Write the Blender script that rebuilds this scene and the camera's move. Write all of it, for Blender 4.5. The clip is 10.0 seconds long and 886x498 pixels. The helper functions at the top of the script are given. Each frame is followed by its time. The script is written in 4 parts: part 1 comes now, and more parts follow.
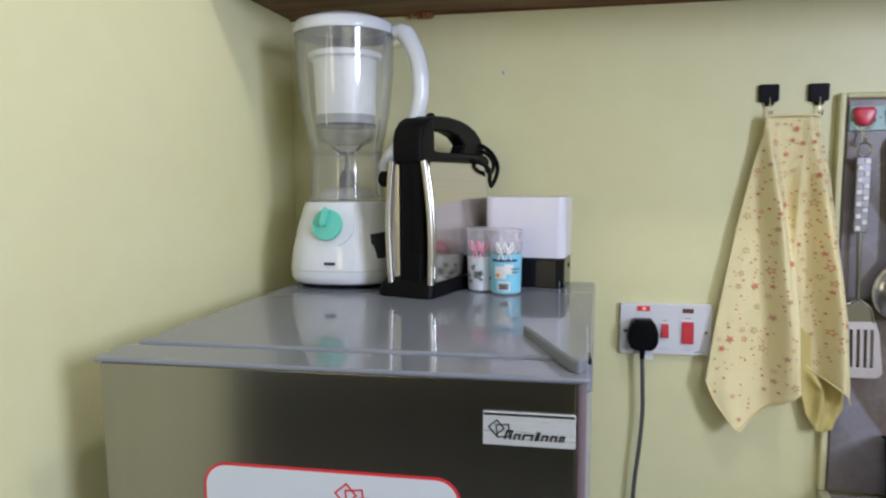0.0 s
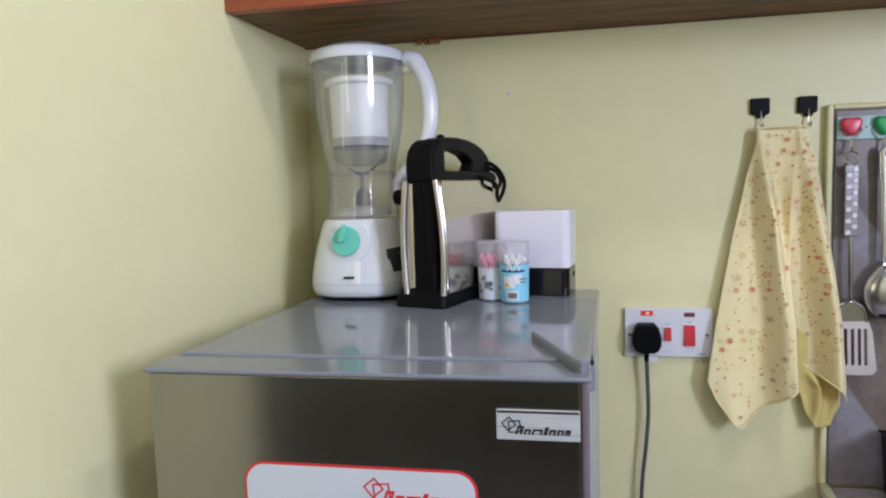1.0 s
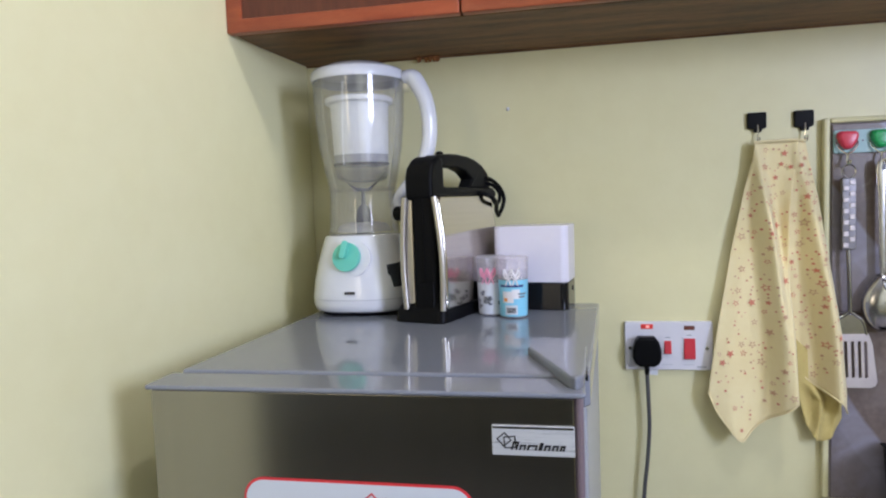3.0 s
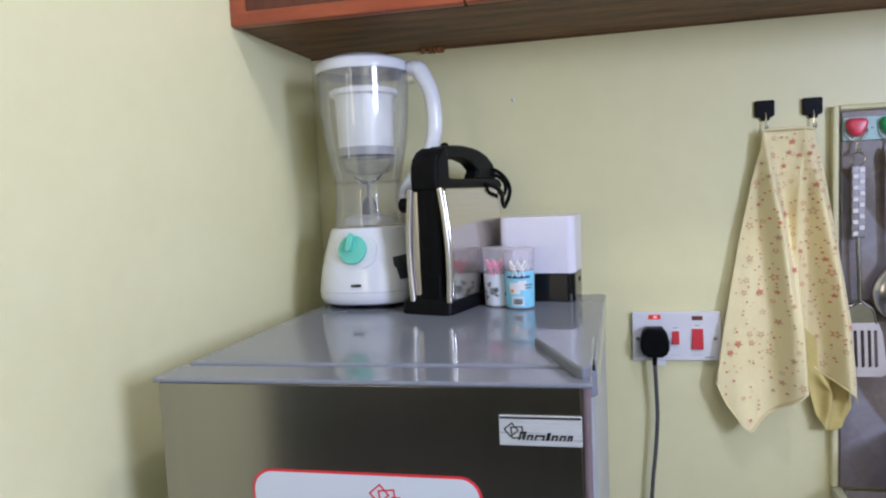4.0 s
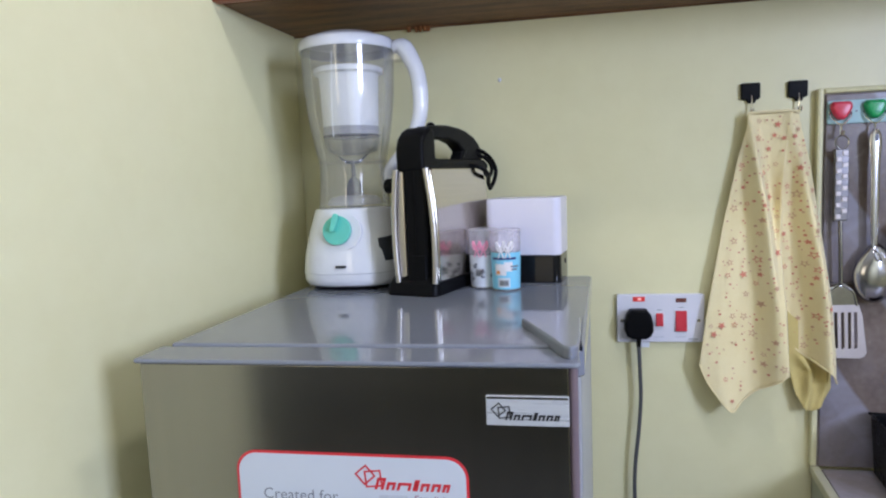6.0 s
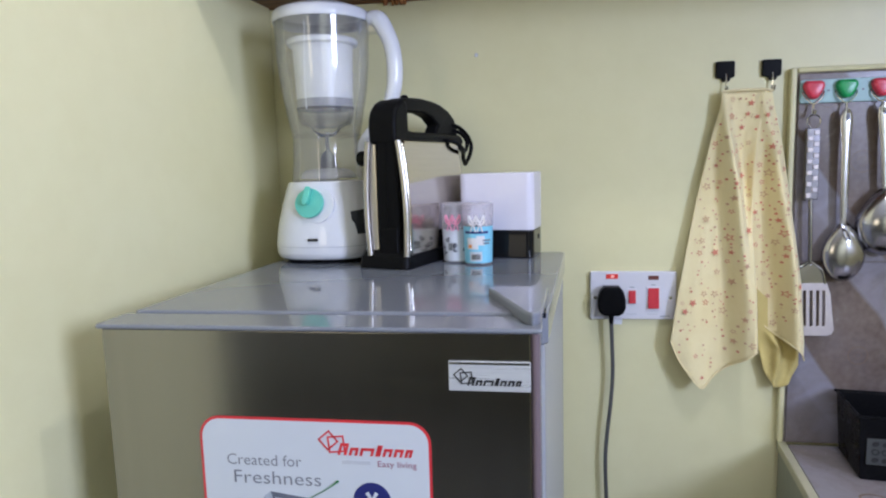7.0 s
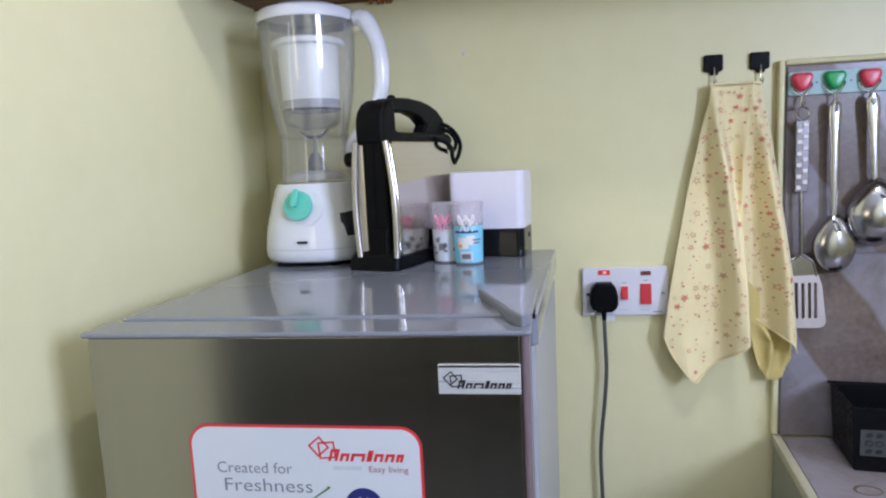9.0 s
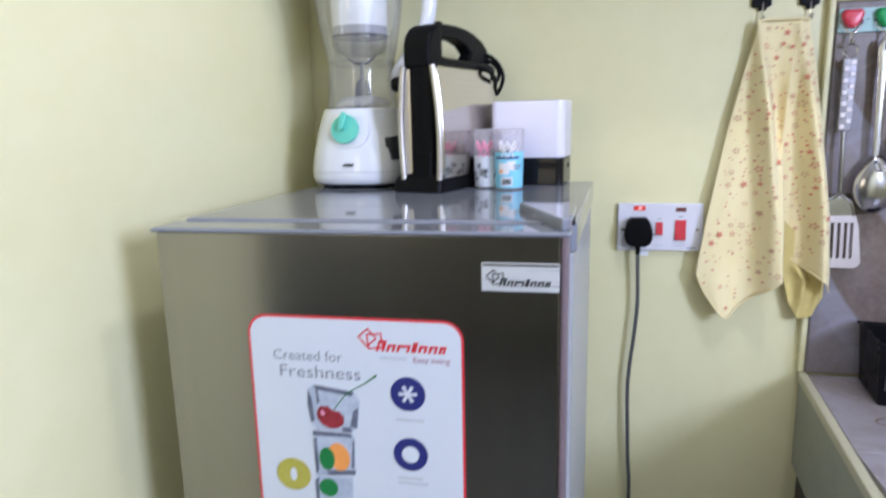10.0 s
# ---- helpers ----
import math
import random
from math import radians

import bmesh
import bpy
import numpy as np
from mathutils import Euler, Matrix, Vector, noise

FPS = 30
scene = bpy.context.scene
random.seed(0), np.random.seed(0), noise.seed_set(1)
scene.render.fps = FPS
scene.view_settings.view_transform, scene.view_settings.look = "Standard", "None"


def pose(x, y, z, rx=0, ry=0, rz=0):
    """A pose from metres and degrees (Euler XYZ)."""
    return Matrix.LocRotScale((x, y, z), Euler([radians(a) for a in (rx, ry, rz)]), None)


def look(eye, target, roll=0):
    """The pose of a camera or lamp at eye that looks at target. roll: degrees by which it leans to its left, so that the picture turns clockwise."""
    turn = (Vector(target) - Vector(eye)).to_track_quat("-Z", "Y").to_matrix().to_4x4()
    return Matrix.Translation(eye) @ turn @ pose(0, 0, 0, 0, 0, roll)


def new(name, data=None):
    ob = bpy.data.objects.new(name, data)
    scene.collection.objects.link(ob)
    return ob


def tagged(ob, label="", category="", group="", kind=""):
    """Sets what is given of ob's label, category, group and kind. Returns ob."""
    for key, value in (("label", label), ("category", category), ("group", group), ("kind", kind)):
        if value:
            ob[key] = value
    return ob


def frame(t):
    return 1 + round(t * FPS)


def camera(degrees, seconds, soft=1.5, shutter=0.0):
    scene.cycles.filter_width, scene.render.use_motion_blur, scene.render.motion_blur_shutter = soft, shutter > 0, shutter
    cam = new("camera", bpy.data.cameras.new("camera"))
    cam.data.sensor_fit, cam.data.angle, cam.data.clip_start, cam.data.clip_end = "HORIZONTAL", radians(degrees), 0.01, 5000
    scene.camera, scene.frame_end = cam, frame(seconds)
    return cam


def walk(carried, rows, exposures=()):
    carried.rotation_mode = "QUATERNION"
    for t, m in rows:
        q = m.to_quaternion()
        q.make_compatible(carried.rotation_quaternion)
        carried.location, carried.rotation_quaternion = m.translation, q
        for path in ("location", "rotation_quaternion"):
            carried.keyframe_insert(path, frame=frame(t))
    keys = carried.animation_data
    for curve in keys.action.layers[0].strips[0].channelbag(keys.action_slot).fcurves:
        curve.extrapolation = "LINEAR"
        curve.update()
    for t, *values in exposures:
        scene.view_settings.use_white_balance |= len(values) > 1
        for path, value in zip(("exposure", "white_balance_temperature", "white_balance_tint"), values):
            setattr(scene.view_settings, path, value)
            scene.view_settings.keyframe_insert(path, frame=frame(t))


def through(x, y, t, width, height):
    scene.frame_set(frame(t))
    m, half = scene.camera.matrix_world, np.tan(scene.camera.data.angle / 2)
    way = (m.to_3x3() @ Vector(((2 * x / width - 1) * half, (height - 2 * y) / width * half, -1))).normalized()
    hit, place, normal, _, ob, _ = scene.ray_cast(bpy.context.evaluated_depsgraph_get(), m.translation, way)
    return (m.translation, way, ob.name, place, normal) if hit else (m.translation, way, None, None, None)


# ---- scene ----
cam = camera(68.5, 10.0, soft=2.1, shutter=0.5)
PATH = [
    (0, (0.584, -1.145, 1.426), (0.253, 0.817, 1.222), -0.3),
    (0.5, (0.594, -1.187, 1.429), (0.29, 0.778, 1.212), -1.2),
    (1, (0.59, -1.206, 1.438), (0.232, 0.754, 1.262), -1.7),
    (1.5, (0.591, -1.207, 1.441), (0.255, 0.756, 1.258), -1.7),
    (2, (0.597, -1.205, 1.444), (0.263, 0.76, 1.284), -1.8),
    (2.5, (0.601, -1.214, 1.445), (0.246, 0.749, 1.307), -1.8),
    (4, (0.603, -1.212, 1.442), (0.206, 0.741, 1.282), -2.6),
    (4.5, (0.597, -1.21, 1.439), (0.223, 0.747, 1.262), -2.1),
    (5, (0.595, -1.213, 1.439), (0.207, 0.739, 1.241), -2.3),
    (5.5, (0.595, -1.21, 1.438), (0.227, 0.745, 1.235), -2.0),
    (6.8, (0.613, -1.202, 1.423), (0.289, 0.757, 1.183), -2.7),
    (7, (0.618, -1.203, 1.416), (0.311, 0.758, 1.164), -1.6),
    (7.5, (0.621, -1.203, 1.421), (0.298, 0.754, 1.167), -2.8),
    (8, (0.624, -1.2, 1.415), (0.356, 0.758, 1.107), -2.4),
    (8.5, (0.62, -1.197, 1.42), (0.313, 0.76, 1.147), -2.5),
    (9, (0.625, -1.196, 1.421), (0.332, 0.764, 1.157), -2.7),
    (9.5, (0.625, -1.21, 1.406), (0.317, 0.745, 1.113), -2.6),
    (10, (0.614, -1.243, 1.372), (0.232, 0.683, 0.99), -1.2),
]
EXPOSURE = [(0, -0.26, 5900, 9.5), (0.5, -0.30, 5880, 11), (1, -0.23, 5850, 13), (2.5, -0.18, 5800, 15), (4, -0.18, 5550, 16), (5.5, -0.18, 5450, 15.5), (7, -0.17, 5500, 15.5), (9, -0.12, 5520, 16), (9.6, -0.09, 5520, 16), (10, 0.15, 5470, 16)]
walk(cam, [(t, look(eye, target, roll)) for t, eye, target, roll in PATH], EXPOSURE)

# ---- world and lights ----
XR, YB, ZC = 2.2, -2.95, 2.55                      # right wall, rear wall, ceiling
WIN = (-2.38, -1.68, 1.45, 2.23)                    # the window in the right wall: y0, y1, z0, z1
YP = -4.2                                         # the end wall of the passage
REAR = (-1.4, -0.35, 1.1, 2.4)                   # added unseen opening for a fill lamp: x0, x1, z0, z1
WALL_END = -1.11                                  # where the left wall stops at the passage

world = bpy.data.worlds.new("world")
scene.world = world
world.use_nodes = True
sky = world.node_tree.nodes.new("ShaderNodeTexSky")
sky.sky_type, sky.sun_disc = "NISHITA", False
sky.sun_elevation, sky.sun_rotation = radians(45), radians(250)
world.node_tree.links.new(sky.outputs[0], world.node_tree.nodes["Background"].inputs[0])
world.node_tree.nodes["Background"].inputs[1].default_value = 0.12


def area_lamp(name, eye, target, sx, sy, watts, colour):
    data = bpy.data.lights.new(name, "AREA")
    data.shape, data.size, data.size_y, data.energy, data.color = "RECTANGLE", sx, sy, watts, colour
    ob = new(name, data)
    ob.matrix_world = look(eye, target)
    return ob


def bulb(name, place, watts, radius, colour):
    data = bpy.data.lights.new(name, "POINT")
    data.energy, data.shadow_soft_size, data.color = watts, radius, colour
    new(name, data).matrix_world = pose(*place)


WY, WZ = (WIN[0] + WIN[1]) / 2, (WIN[2] + WIN[3]) / 2
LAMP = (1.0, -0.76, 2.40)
area_lamp("window_daylight", (XR + 0.05, WY, WZ), (0, WY, WZ), WIN[1] - WIN[0] - 0.1, WIN[3] - WIN[2] - 0.1, 61, (0.74, 0.79, 1.0))
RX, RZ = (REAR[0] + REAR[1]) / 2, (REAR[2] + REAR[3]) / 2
area_lamp("passage_fill_light", (RX, YP - 0.05, RZ), (RX, 0, RZ), REAR[1] - REAR[0] - 0.1, REAR[3] - REAR[2] - 0.1, 12, (1.0, 0.79, 0.42))
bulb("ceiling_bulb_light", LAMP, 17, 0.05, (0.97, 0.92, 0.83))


# ---- materials ----
def mat(name, colour, rough=0.5, metal=0.0, second=None, scale=20.0, stretch=(1, 1, 1), bump=0.0, bump_scale=200.0, wear=0.05, **extra):
    """A surface whose colour drifts between two tones at two scales, with fine relief and uneven gloss."""
    m = bpy.data.materials.new(name)
    m.use_nodes = True
    n, l = m.node_tree.nodes, m.node_tree.links
    b = n["Principled BSDF"]
    b.inputs["Metallic"].default_value = metal
    for k, v in extra.items():
        b.inputs[k.replace("_", " ")].default_value = v
    co = n.new("ShaderNodeTexCoord")
    mp = n.new("ShaderNodeMapping")
    mp.inputs["Scale"].default_value = stretch
    l.new(co.outputs["Object"], mp.inputs[0])
    big, fine = n.new("ShaderNodeTexNoise"), n.new("ShaderNodeTexNoise")
    big.inputs["Scale"].default_value, big.inputs["Detail"].default_value = scale, 5
    fine.inputs["Scale"].default_value, fine.inputs["Detail"].default_value = scale * 9, 3
    l.new(mp.outputs[0], big.inputs[0])
    l.new(mp.outputs[0], fine.inputs[0])
    add = n.new("ShaderNodeMix")
    add.inputs[0].default_value = 0.35
    l.new(big.outputs[0], add.inputs[2])
    l.new(fine.outputs[0], add.inputs[3])
    ramp = n.new("ShaderNodeValToRGB")
    ramp.color_ramp.elements[0].position, ramp.color_ramp.elements[1].position = 0.32, 0.68
    second = second or tuple(c * 0.9 for c in colour)
    ramp.color_ramp.elements[0].color, ramp.color_ramp.elements[1].color = (*second, 1), (*colour, 1)
    l.new(add.outputs[0], ramp.inputs[0])
    l.new(ramp.outputs[0], b.inputs["Base Color"])
    rr = n.new("ShaderNodeMapRange")
    rr.inputs[3].default_value, rr.inputs[4].default_value = max(0.02, rough - wear), min(1, rough + wear)
    l.new(add.outputs[0], rr.inputs[0])
    l.new(rr.outputs[0], b.inputs["Roughness"])
    if bump:
        t, bp = n.new("ShaderNodeTexNoise"), n.new("ShaderNodeBump")
        t.inputs["Scale"].default_value, t.inputs["Detail"].default_value = bump_scale, 4
        l.new(mp.outputs[0], t.inputs[0])
        l.new(t.outputs[0], bp.inputs["Height"])
        bp.inputs["Strength"].default_value, bp.inputs["Distance"].default_value = bump, 0.002
        l.new(bp.outputs[0], b.inputs["Normal"])
    return m


def clear(name, tint, gloss=0.05, haze=0.0):
    """Thin clear plastic: light passes straight on, the sheen grows at the rim, a mottled white share adds haze."""
    m = bpy.data.materials.new(name)
    m.use_nodes = True
    n, l = m.node_tree.nodes, m.node_tree.links
    n.remove(n["Principled BSDF"])
    t, g, mix, f = n.new("ShaderNodeBsdfTransparent"), n.new("ShaderNodeBsdfGlossy"), n.new("ShaderNodeMixShader"), n.new("ShaderNodeFresnel")
    t.inputs[0].default_value = (*tint, 1)
    g.inputs["Roughness"].default_value = gloss
    f.inputs[0].default_value = 1.22
    low = n.new("ShaderNodeMath")
    low.operation = "MAXIMUM"
    low.inputs[1].default_value = 0.07
    half = n.new("ShaderNodeMath")
    half.operation = "MULTIPLY"
    half.inputs[1].default_value = 0.5
    l.new(f.outputs[0], half.inputs[0])
    l.new(half.outputs[0], low.inputs[0])
    l.new(low.outputs[0], mix.inputs[0])
    l.new(t.outputs[0], mix.inputs[1])
    l.new(g.outputs[0], mix.inputs[2])
    d, hazed, mottle, share = n.new("ShaderNodeBsdfDiffuse"), n.new("ShaderNodeMixShader"), n.new("ShaderNodeTexNoise"), n.new("ShaderNodeMapRange")
    d.inputs[0].default_value = (0.82, 0.82, 0.86, 1)
    mottle.inputs["Scale"].default_value = 26
    share.inputs[3].default_value, share.inputs[4].default_value = haze * 0.5, haze * 1.5
    l.new(mottle.outputs[0], share.inputs[0])
    l.new(share.outputs[0], hazed.inputs[0])
    l.new(mix.outputs[0], hazed.inputs[1])
    l.new(d.outputs[0], hazed.inputs[2])
    l.new(hazed.outputs[0], n["Material Output"].inputs[0])
    return m


def milky(name, colour, through, rough=0.3):
    """Half-clear plastic: a share of the light passes straight on."""
    m = mat(name, colour, rough, 0, None, 12)
    n, l = m.node_tree.nodes, m.node_tree.links
    t, mix = n.new("ShaderNodeBsdfTransparent"), n.new("ShaderNodeMixShader")
    mix.inputs[0].default_value = through
    l.new(n["Principled BSDF"].outputs[0], mix.inputs[1])
    l.new(t.outputs[0], mix.inputs[2])
    l.new(mix.outputs[0], n["Material Output"].inputs[0])
    return m


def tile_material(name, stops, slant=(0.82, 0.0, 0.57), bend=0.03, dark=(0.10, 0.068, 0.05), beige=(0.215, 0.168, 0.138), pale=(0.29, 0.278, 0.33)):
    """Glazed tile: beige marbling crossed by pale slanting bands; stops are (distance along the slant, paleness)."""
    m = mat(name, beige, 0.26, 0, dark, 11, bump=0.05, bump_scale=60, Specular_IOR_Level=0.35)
    n, l = m.node_tree.nodes, m.node_tree.links
    b = n["Principled BSDF"]
    base = b.inputs["Base Color"].links[0].from_socket
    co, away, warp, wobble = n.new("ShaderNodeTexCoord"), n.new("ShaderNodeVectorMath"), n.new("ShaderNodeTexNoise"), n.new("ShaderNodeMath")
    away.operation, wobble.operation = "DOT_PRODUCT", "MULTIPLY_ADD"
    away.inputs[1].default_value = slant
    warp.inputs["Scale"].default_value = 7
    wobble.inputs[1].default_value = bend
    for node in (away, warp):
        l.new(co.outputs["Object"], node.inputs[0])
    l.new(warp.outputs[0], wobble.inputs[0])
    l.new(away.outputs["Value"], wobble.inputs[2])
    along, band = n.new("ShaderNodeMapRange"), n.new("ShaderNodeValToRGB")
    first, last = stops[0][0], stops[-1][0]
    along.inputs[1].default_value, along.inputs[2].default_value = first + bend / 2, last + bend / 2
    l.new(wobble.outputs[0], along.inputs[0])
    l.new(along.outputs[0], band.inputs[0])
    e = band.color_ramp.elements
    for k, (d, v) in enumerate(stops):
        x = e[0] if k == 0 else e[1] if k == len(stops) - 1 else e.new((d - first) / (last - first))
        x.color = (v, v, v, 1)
    # veins and cloudy patches
    vein, patch, blend = n.new("ShaderNodeTexNoise"), n.new("ShaderNodeValToRGB"), n.new("ShaderNodeMath")
    vein.inputs["Scale"].default_value, vein.inputs["Detail"].default_value, vein.inputs["Distortion"].default_value = 16, 6, 1.2
    patch.color_ramp.elements[0].position, patch.color_ramp.elements[1].position = 0.36, 0.60
    patch.color_ramp.elements[0].color = (0.62, 0.62, 0.62, 1)
    l.new(co.outputs["Object"], vein.inputs[0])
    l.new(vein.outputs[0], patch.inputs[0])
    blend.operation = "MULTIPLY"
    l.new(band.outputs[0], blend.inputs[0])
    l.new(patch.outputs[0], blend.inputs[1])
    mix = n.new("ShaderNodeMix")
    mix.data_type = "RGBA"
    l.new(blend.outputs[0], mix.inputs[0])
    l.new(base, mix.inputs[6])
    mix.inputs[7].default_value = (*pale, 1)
    l.new(mix.outputs[2], b.inputs["Base Color"])
    return m


PAINT = mat("lime_wall_paint", (0.775, 0.735, 0.445), 0.40, 0, (0.73, 0.685, 0.395), 3.0, bump=0.12, bump_scale=90)
CEIL = mat("ceiling_paint", (0.75, 0.74, 0.68), 0.8, 0, None, 3)
DIM = mat("dimmed_passage_paint", (0.42, 0.42, 0.36), 0.8, 0, None, 3)
DIMD = mat("under_counter_shade", (0.045, 0.042, 0.035), 0.7, 0, None, 6)
FLOOR = mat("floor_tile", (0.14, 0.14, 0.128), 0.4, 0, (0.10, 0.10, 0.092), 6)
WOOD = mat("dark_mahogany", (0.27, 0.135, 0.062), 0.5, 0, (0.052, 0.024, 0.012), 4.5, (1.3, 9, 9), 0.25, 30, Specular_IOR_Level=0.3)
PANEL = mat("mahogany_panel", (0.13, 0.035, 0.018), 0.3, 0, (0.07, 0.018, 0.01), 5, (16, 16, 1.2), 0.1, 30)
EDGE = mat("red_varnished_wood", (0.36, 0.085, 0.03), 0.32, 0, (0.25, 0.05, 0.02), 6, (2, 14, 14), 0.15, 40)
FOAM = mat("rusty_filler", (0.40, 0.17, 0.05), 0.9, 0, (0.2, 0.08, 0.03), 60, bump=0.5)
CAP = mat("grey_fridge_plastic", (0.212, 0.224, 0.262), 0.06, 0, (0.202, 0.214, 0.252), 3, wear=0.025)
SIDE = mat("grey_fridge_side", (0.42, 0.43, 0.45), 0.3, 0, None, 4, bump=0.1, bump_scale=500)
STEEL = mat("brushed_grey_steel", (0.335, 0.322, 0.297), 0.18, 1.0, (0.315, 0.302, 0.277), 3, (40, 40, 0.6), wear=0.02)
CHROME = mat("chrome", (0.78, 0.78, 0.79), 0.1, 1.0, (0.7, 0.7, 0.72), 30, wear=0.04)
PLATE = mat("satin_badge_metal", (0.80, 0.81, 0.82), 0.28, 0.4, (0.72, 0.73, 0.74), 8, (1, 60, 60))
GASKET = mat("rose_tinted_edging", (0.20, 0.15, 0.165), 0.3, 0, None, 20)
WHITE = mat("white_plastic", (0.74, 0.75, 0.79), 0.16, 0, (0.70, 0.71, 0.75), 8, wear=0.03)
GLAZE = mat("glossy_white_shell", (0.74, 0.75, 0.79), 0.10, 0, (0.71, 0.72, 0.76), 8, wear=0.02, Coat_Weight=0.8, Coat_Roughness=0.03)
LILAC = mat("lilac_white_plastic", (0.72, 0.70, 0.80), 0.2, 0, (0.69, 0.67, 0.77), 8, wear=0.04)
FROST = milky("milky_plastic", (0.93, 0.94, 0.96), 0.02)
HAZE = milky("hazy_plastic", (0.80, 0.80, 0.84), 0.6)
GREYT = milky("grey_half_clear_plastic", (0.62, 0.62, 0.66), 0.35)
HUB = milky("dark_hub_plastic", (0.09, 0.09, 0.11), 0.12, 0.5)
TEAL = mat("mint_plastic", (0.17, 0.61, 0.49), 0.35, 0, (0.15, 0.57, 0.45), 15)
BLACK = mat("black_plastic", (0.005, 0.005, 0.006), 0.38, 0, (0.0045, 0.0045, 0.005), 40, bump=0.1, bump_scale=900, Specular_IOR_Level=0.07)
GLOSS = mat("black_gloss_plastic", (0.008, 0.008, 0.009), 0.07, 0, None, 20, wear=0.03, Specular_IOR_Level=0.22)
SMOKE = mat("smoky_grey_plastic", (0.035, 0.035, 0.04), 0.2, 0, None, 20)
CORD = mat("grey_cable", (0.085, 0.085, 0.085), 0.5, 0, None, 30)
JAR = clear("clear_jar_plastic", (0.987, 0.987, 0.987), 0.10, 0.065)
CUP = clear("clear_cup_plastic", (0.98, 0.94, 0.965), 0.05, 0.30)
PANE = clear("window_glass", (0.97, 0.98, 0.98), 0.02)
CLOTH = mat("yellow_cotton", (0.92, 0.81, 0.48), 0.95, 0, (0.88, 0.755, 0.41), 14, bump=0.5, bump_scale=900, Sheen_Weight=0.3)
CLOTHB = mat("yellow_cotton_reverse", (0.70, 0.58, 0.22), 0.95, 0, (0.62, 0.50, 0.18), 14, bump=0.5, bump_scale=900)
PRINT = mat("coral_cloth_print", (0.74, 0.25, 0.17), 0.95, 0, (0.62, 0.27, 0.17), 60)
PRINTB = mat("brown_cloth_print", (0.60, 0.36, 0.22), 0.95, 0, (0.68, 0.44, 0.27), 60)
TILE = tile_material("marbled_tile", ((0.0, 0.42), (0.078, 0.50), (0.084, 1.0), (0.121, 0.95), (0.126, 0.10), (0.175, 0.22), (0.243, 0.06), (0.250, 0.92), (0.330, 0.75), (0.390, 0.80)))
TILEC = tile_material("marbled_counter_tile", ((0.60, 0.9), (0.80, 0.85), (0.815, 0.45), (0.86, 0.6), (0.875, 0.95), (0.95, 0.85), (0.962, 0.35), (1.03, 0.5), (1.045, 0.9), (1.25, 0.8), (1.262, 0.3), (1.40, 0.7)), (0.80, 0.62, 0.0), 0.05, (0.16, 0.115, 0.095), (0.29, 0.24, 0.21), (0.36, 0.34, 0.385))
RINGP = mat("brown_tile_print", (0.15, 0.098, 0.066), 0.3, 0, None, 60)
SQUARE = mat("recess_dark_steel", (0.20, 0.19, 0.19), 0.35, 1.0, (0.14, 0.13, 0.135), 60)
GROUT = mat("grout", (0.34, 0.30, 0.27), 0.9, 0, None, 60)
CREAM = mat("cream_paint", (0.56, 0.54, 0.38), 0.4, 0, (0.48, 0.46, 0.32), 8, bump=0.2, bump_scale=80)
SLATE = mat("shaded_side_paint", (0.36, 0.37, 0.28), 0.5, 0, (0.28, 0.29, 0.23), 7, bump=0.2, bump_scale=60)
AQUA = mat("aqua_plastic", (0.36, 0.55, 0.55), 0.4, 0, (0.32, 0.50, 0.50), 15)
REDP = mat("red_knob_plastic", (0.72, 0.05, 0.09), 0.28, 0, (0.64, 0.04, 0.08), 30)
GREENP = mat("green_knob_plastic", (0.03, 0.42, 0.12), 0.28, 0, (0.025, 0.36, 0.1), 30)
UTENSIL = mat("worn_stainless_steel", (0.52, 0.51, 0.52), 0.20, 1.0, (0.42, 0.41, 0.42), 12, wear=0.05)
BRUSHED = mat("brushed_steel_face", (0.62, 0.575, 0.51), 0.15, 1.0, (0.57, 0.53, 0.47), 5, (1, 1, 40), wear=0.04)
STRIP = mat("satin_edge_steel", (0.52, 0.49, 0.45), 0.30, 1.0, (0.44, 0.41, 0.38), 20, (1, 1, 0.3))
MIRRORED = mat("dark_reflection_tone", (0.045, 0.05, 0.06), 0.15, 0, (0.03, 0.034, 0.042), 25)
SATIN = mat("bright_painted_steel", (0.62, 0.57, 0.56), 0.5, 0.6, (0.54, 0.49, 0.49), 35)
SOCKETW = mat("white_socket_plastic", (0.74, 0.73, 0.78), 0.22, 0, (0.71, 0.70, 0.75), 12)
SWITCH = mat("red_switch_plastic", (0.60, 0.025, 0.045), 0.3, 0, (0.52, 0.02, 0.04), 40)
NEON = mat("lit_neon", (0.65, 0.04, 0.03), 0.3, 0, None, 40, Emission_Color=(1.0, 0.05, 0.04, 1), Emission_Strength=0.12)
PIP = mat("neon_pip", (0.9, 0.35, 0.3), 0.3, 0, None, 40, Emission_Color=(1.0, 0.45, 0.38, 1), Emission_Strength=0.7)
NEOND = mat("unlit_neon", (0.16, 0.05, 0.04), 0.25, 0, None, 40)
PAPER = mat("white_sticker", (0.64, 0.67, 0.72), 0.3, 0, (0.62, 0.65, 0.70), 6, wear=0.03)
INKR = mat("red_ink", (0.66, 0.035, 0.045), 0.35, 0, None, 40)
INKG = mat("grey_ink", (0.20, 0.21, 0.25), 0.4, 0, None, 40)
INKM = mat("plum_ink", (0.36, 0.16, 0.22), 0.4, 0, None, 40)
INKL = mat("pale_ink", (0.52, 0.54, 0.58), 0.4, 0, None, 40)
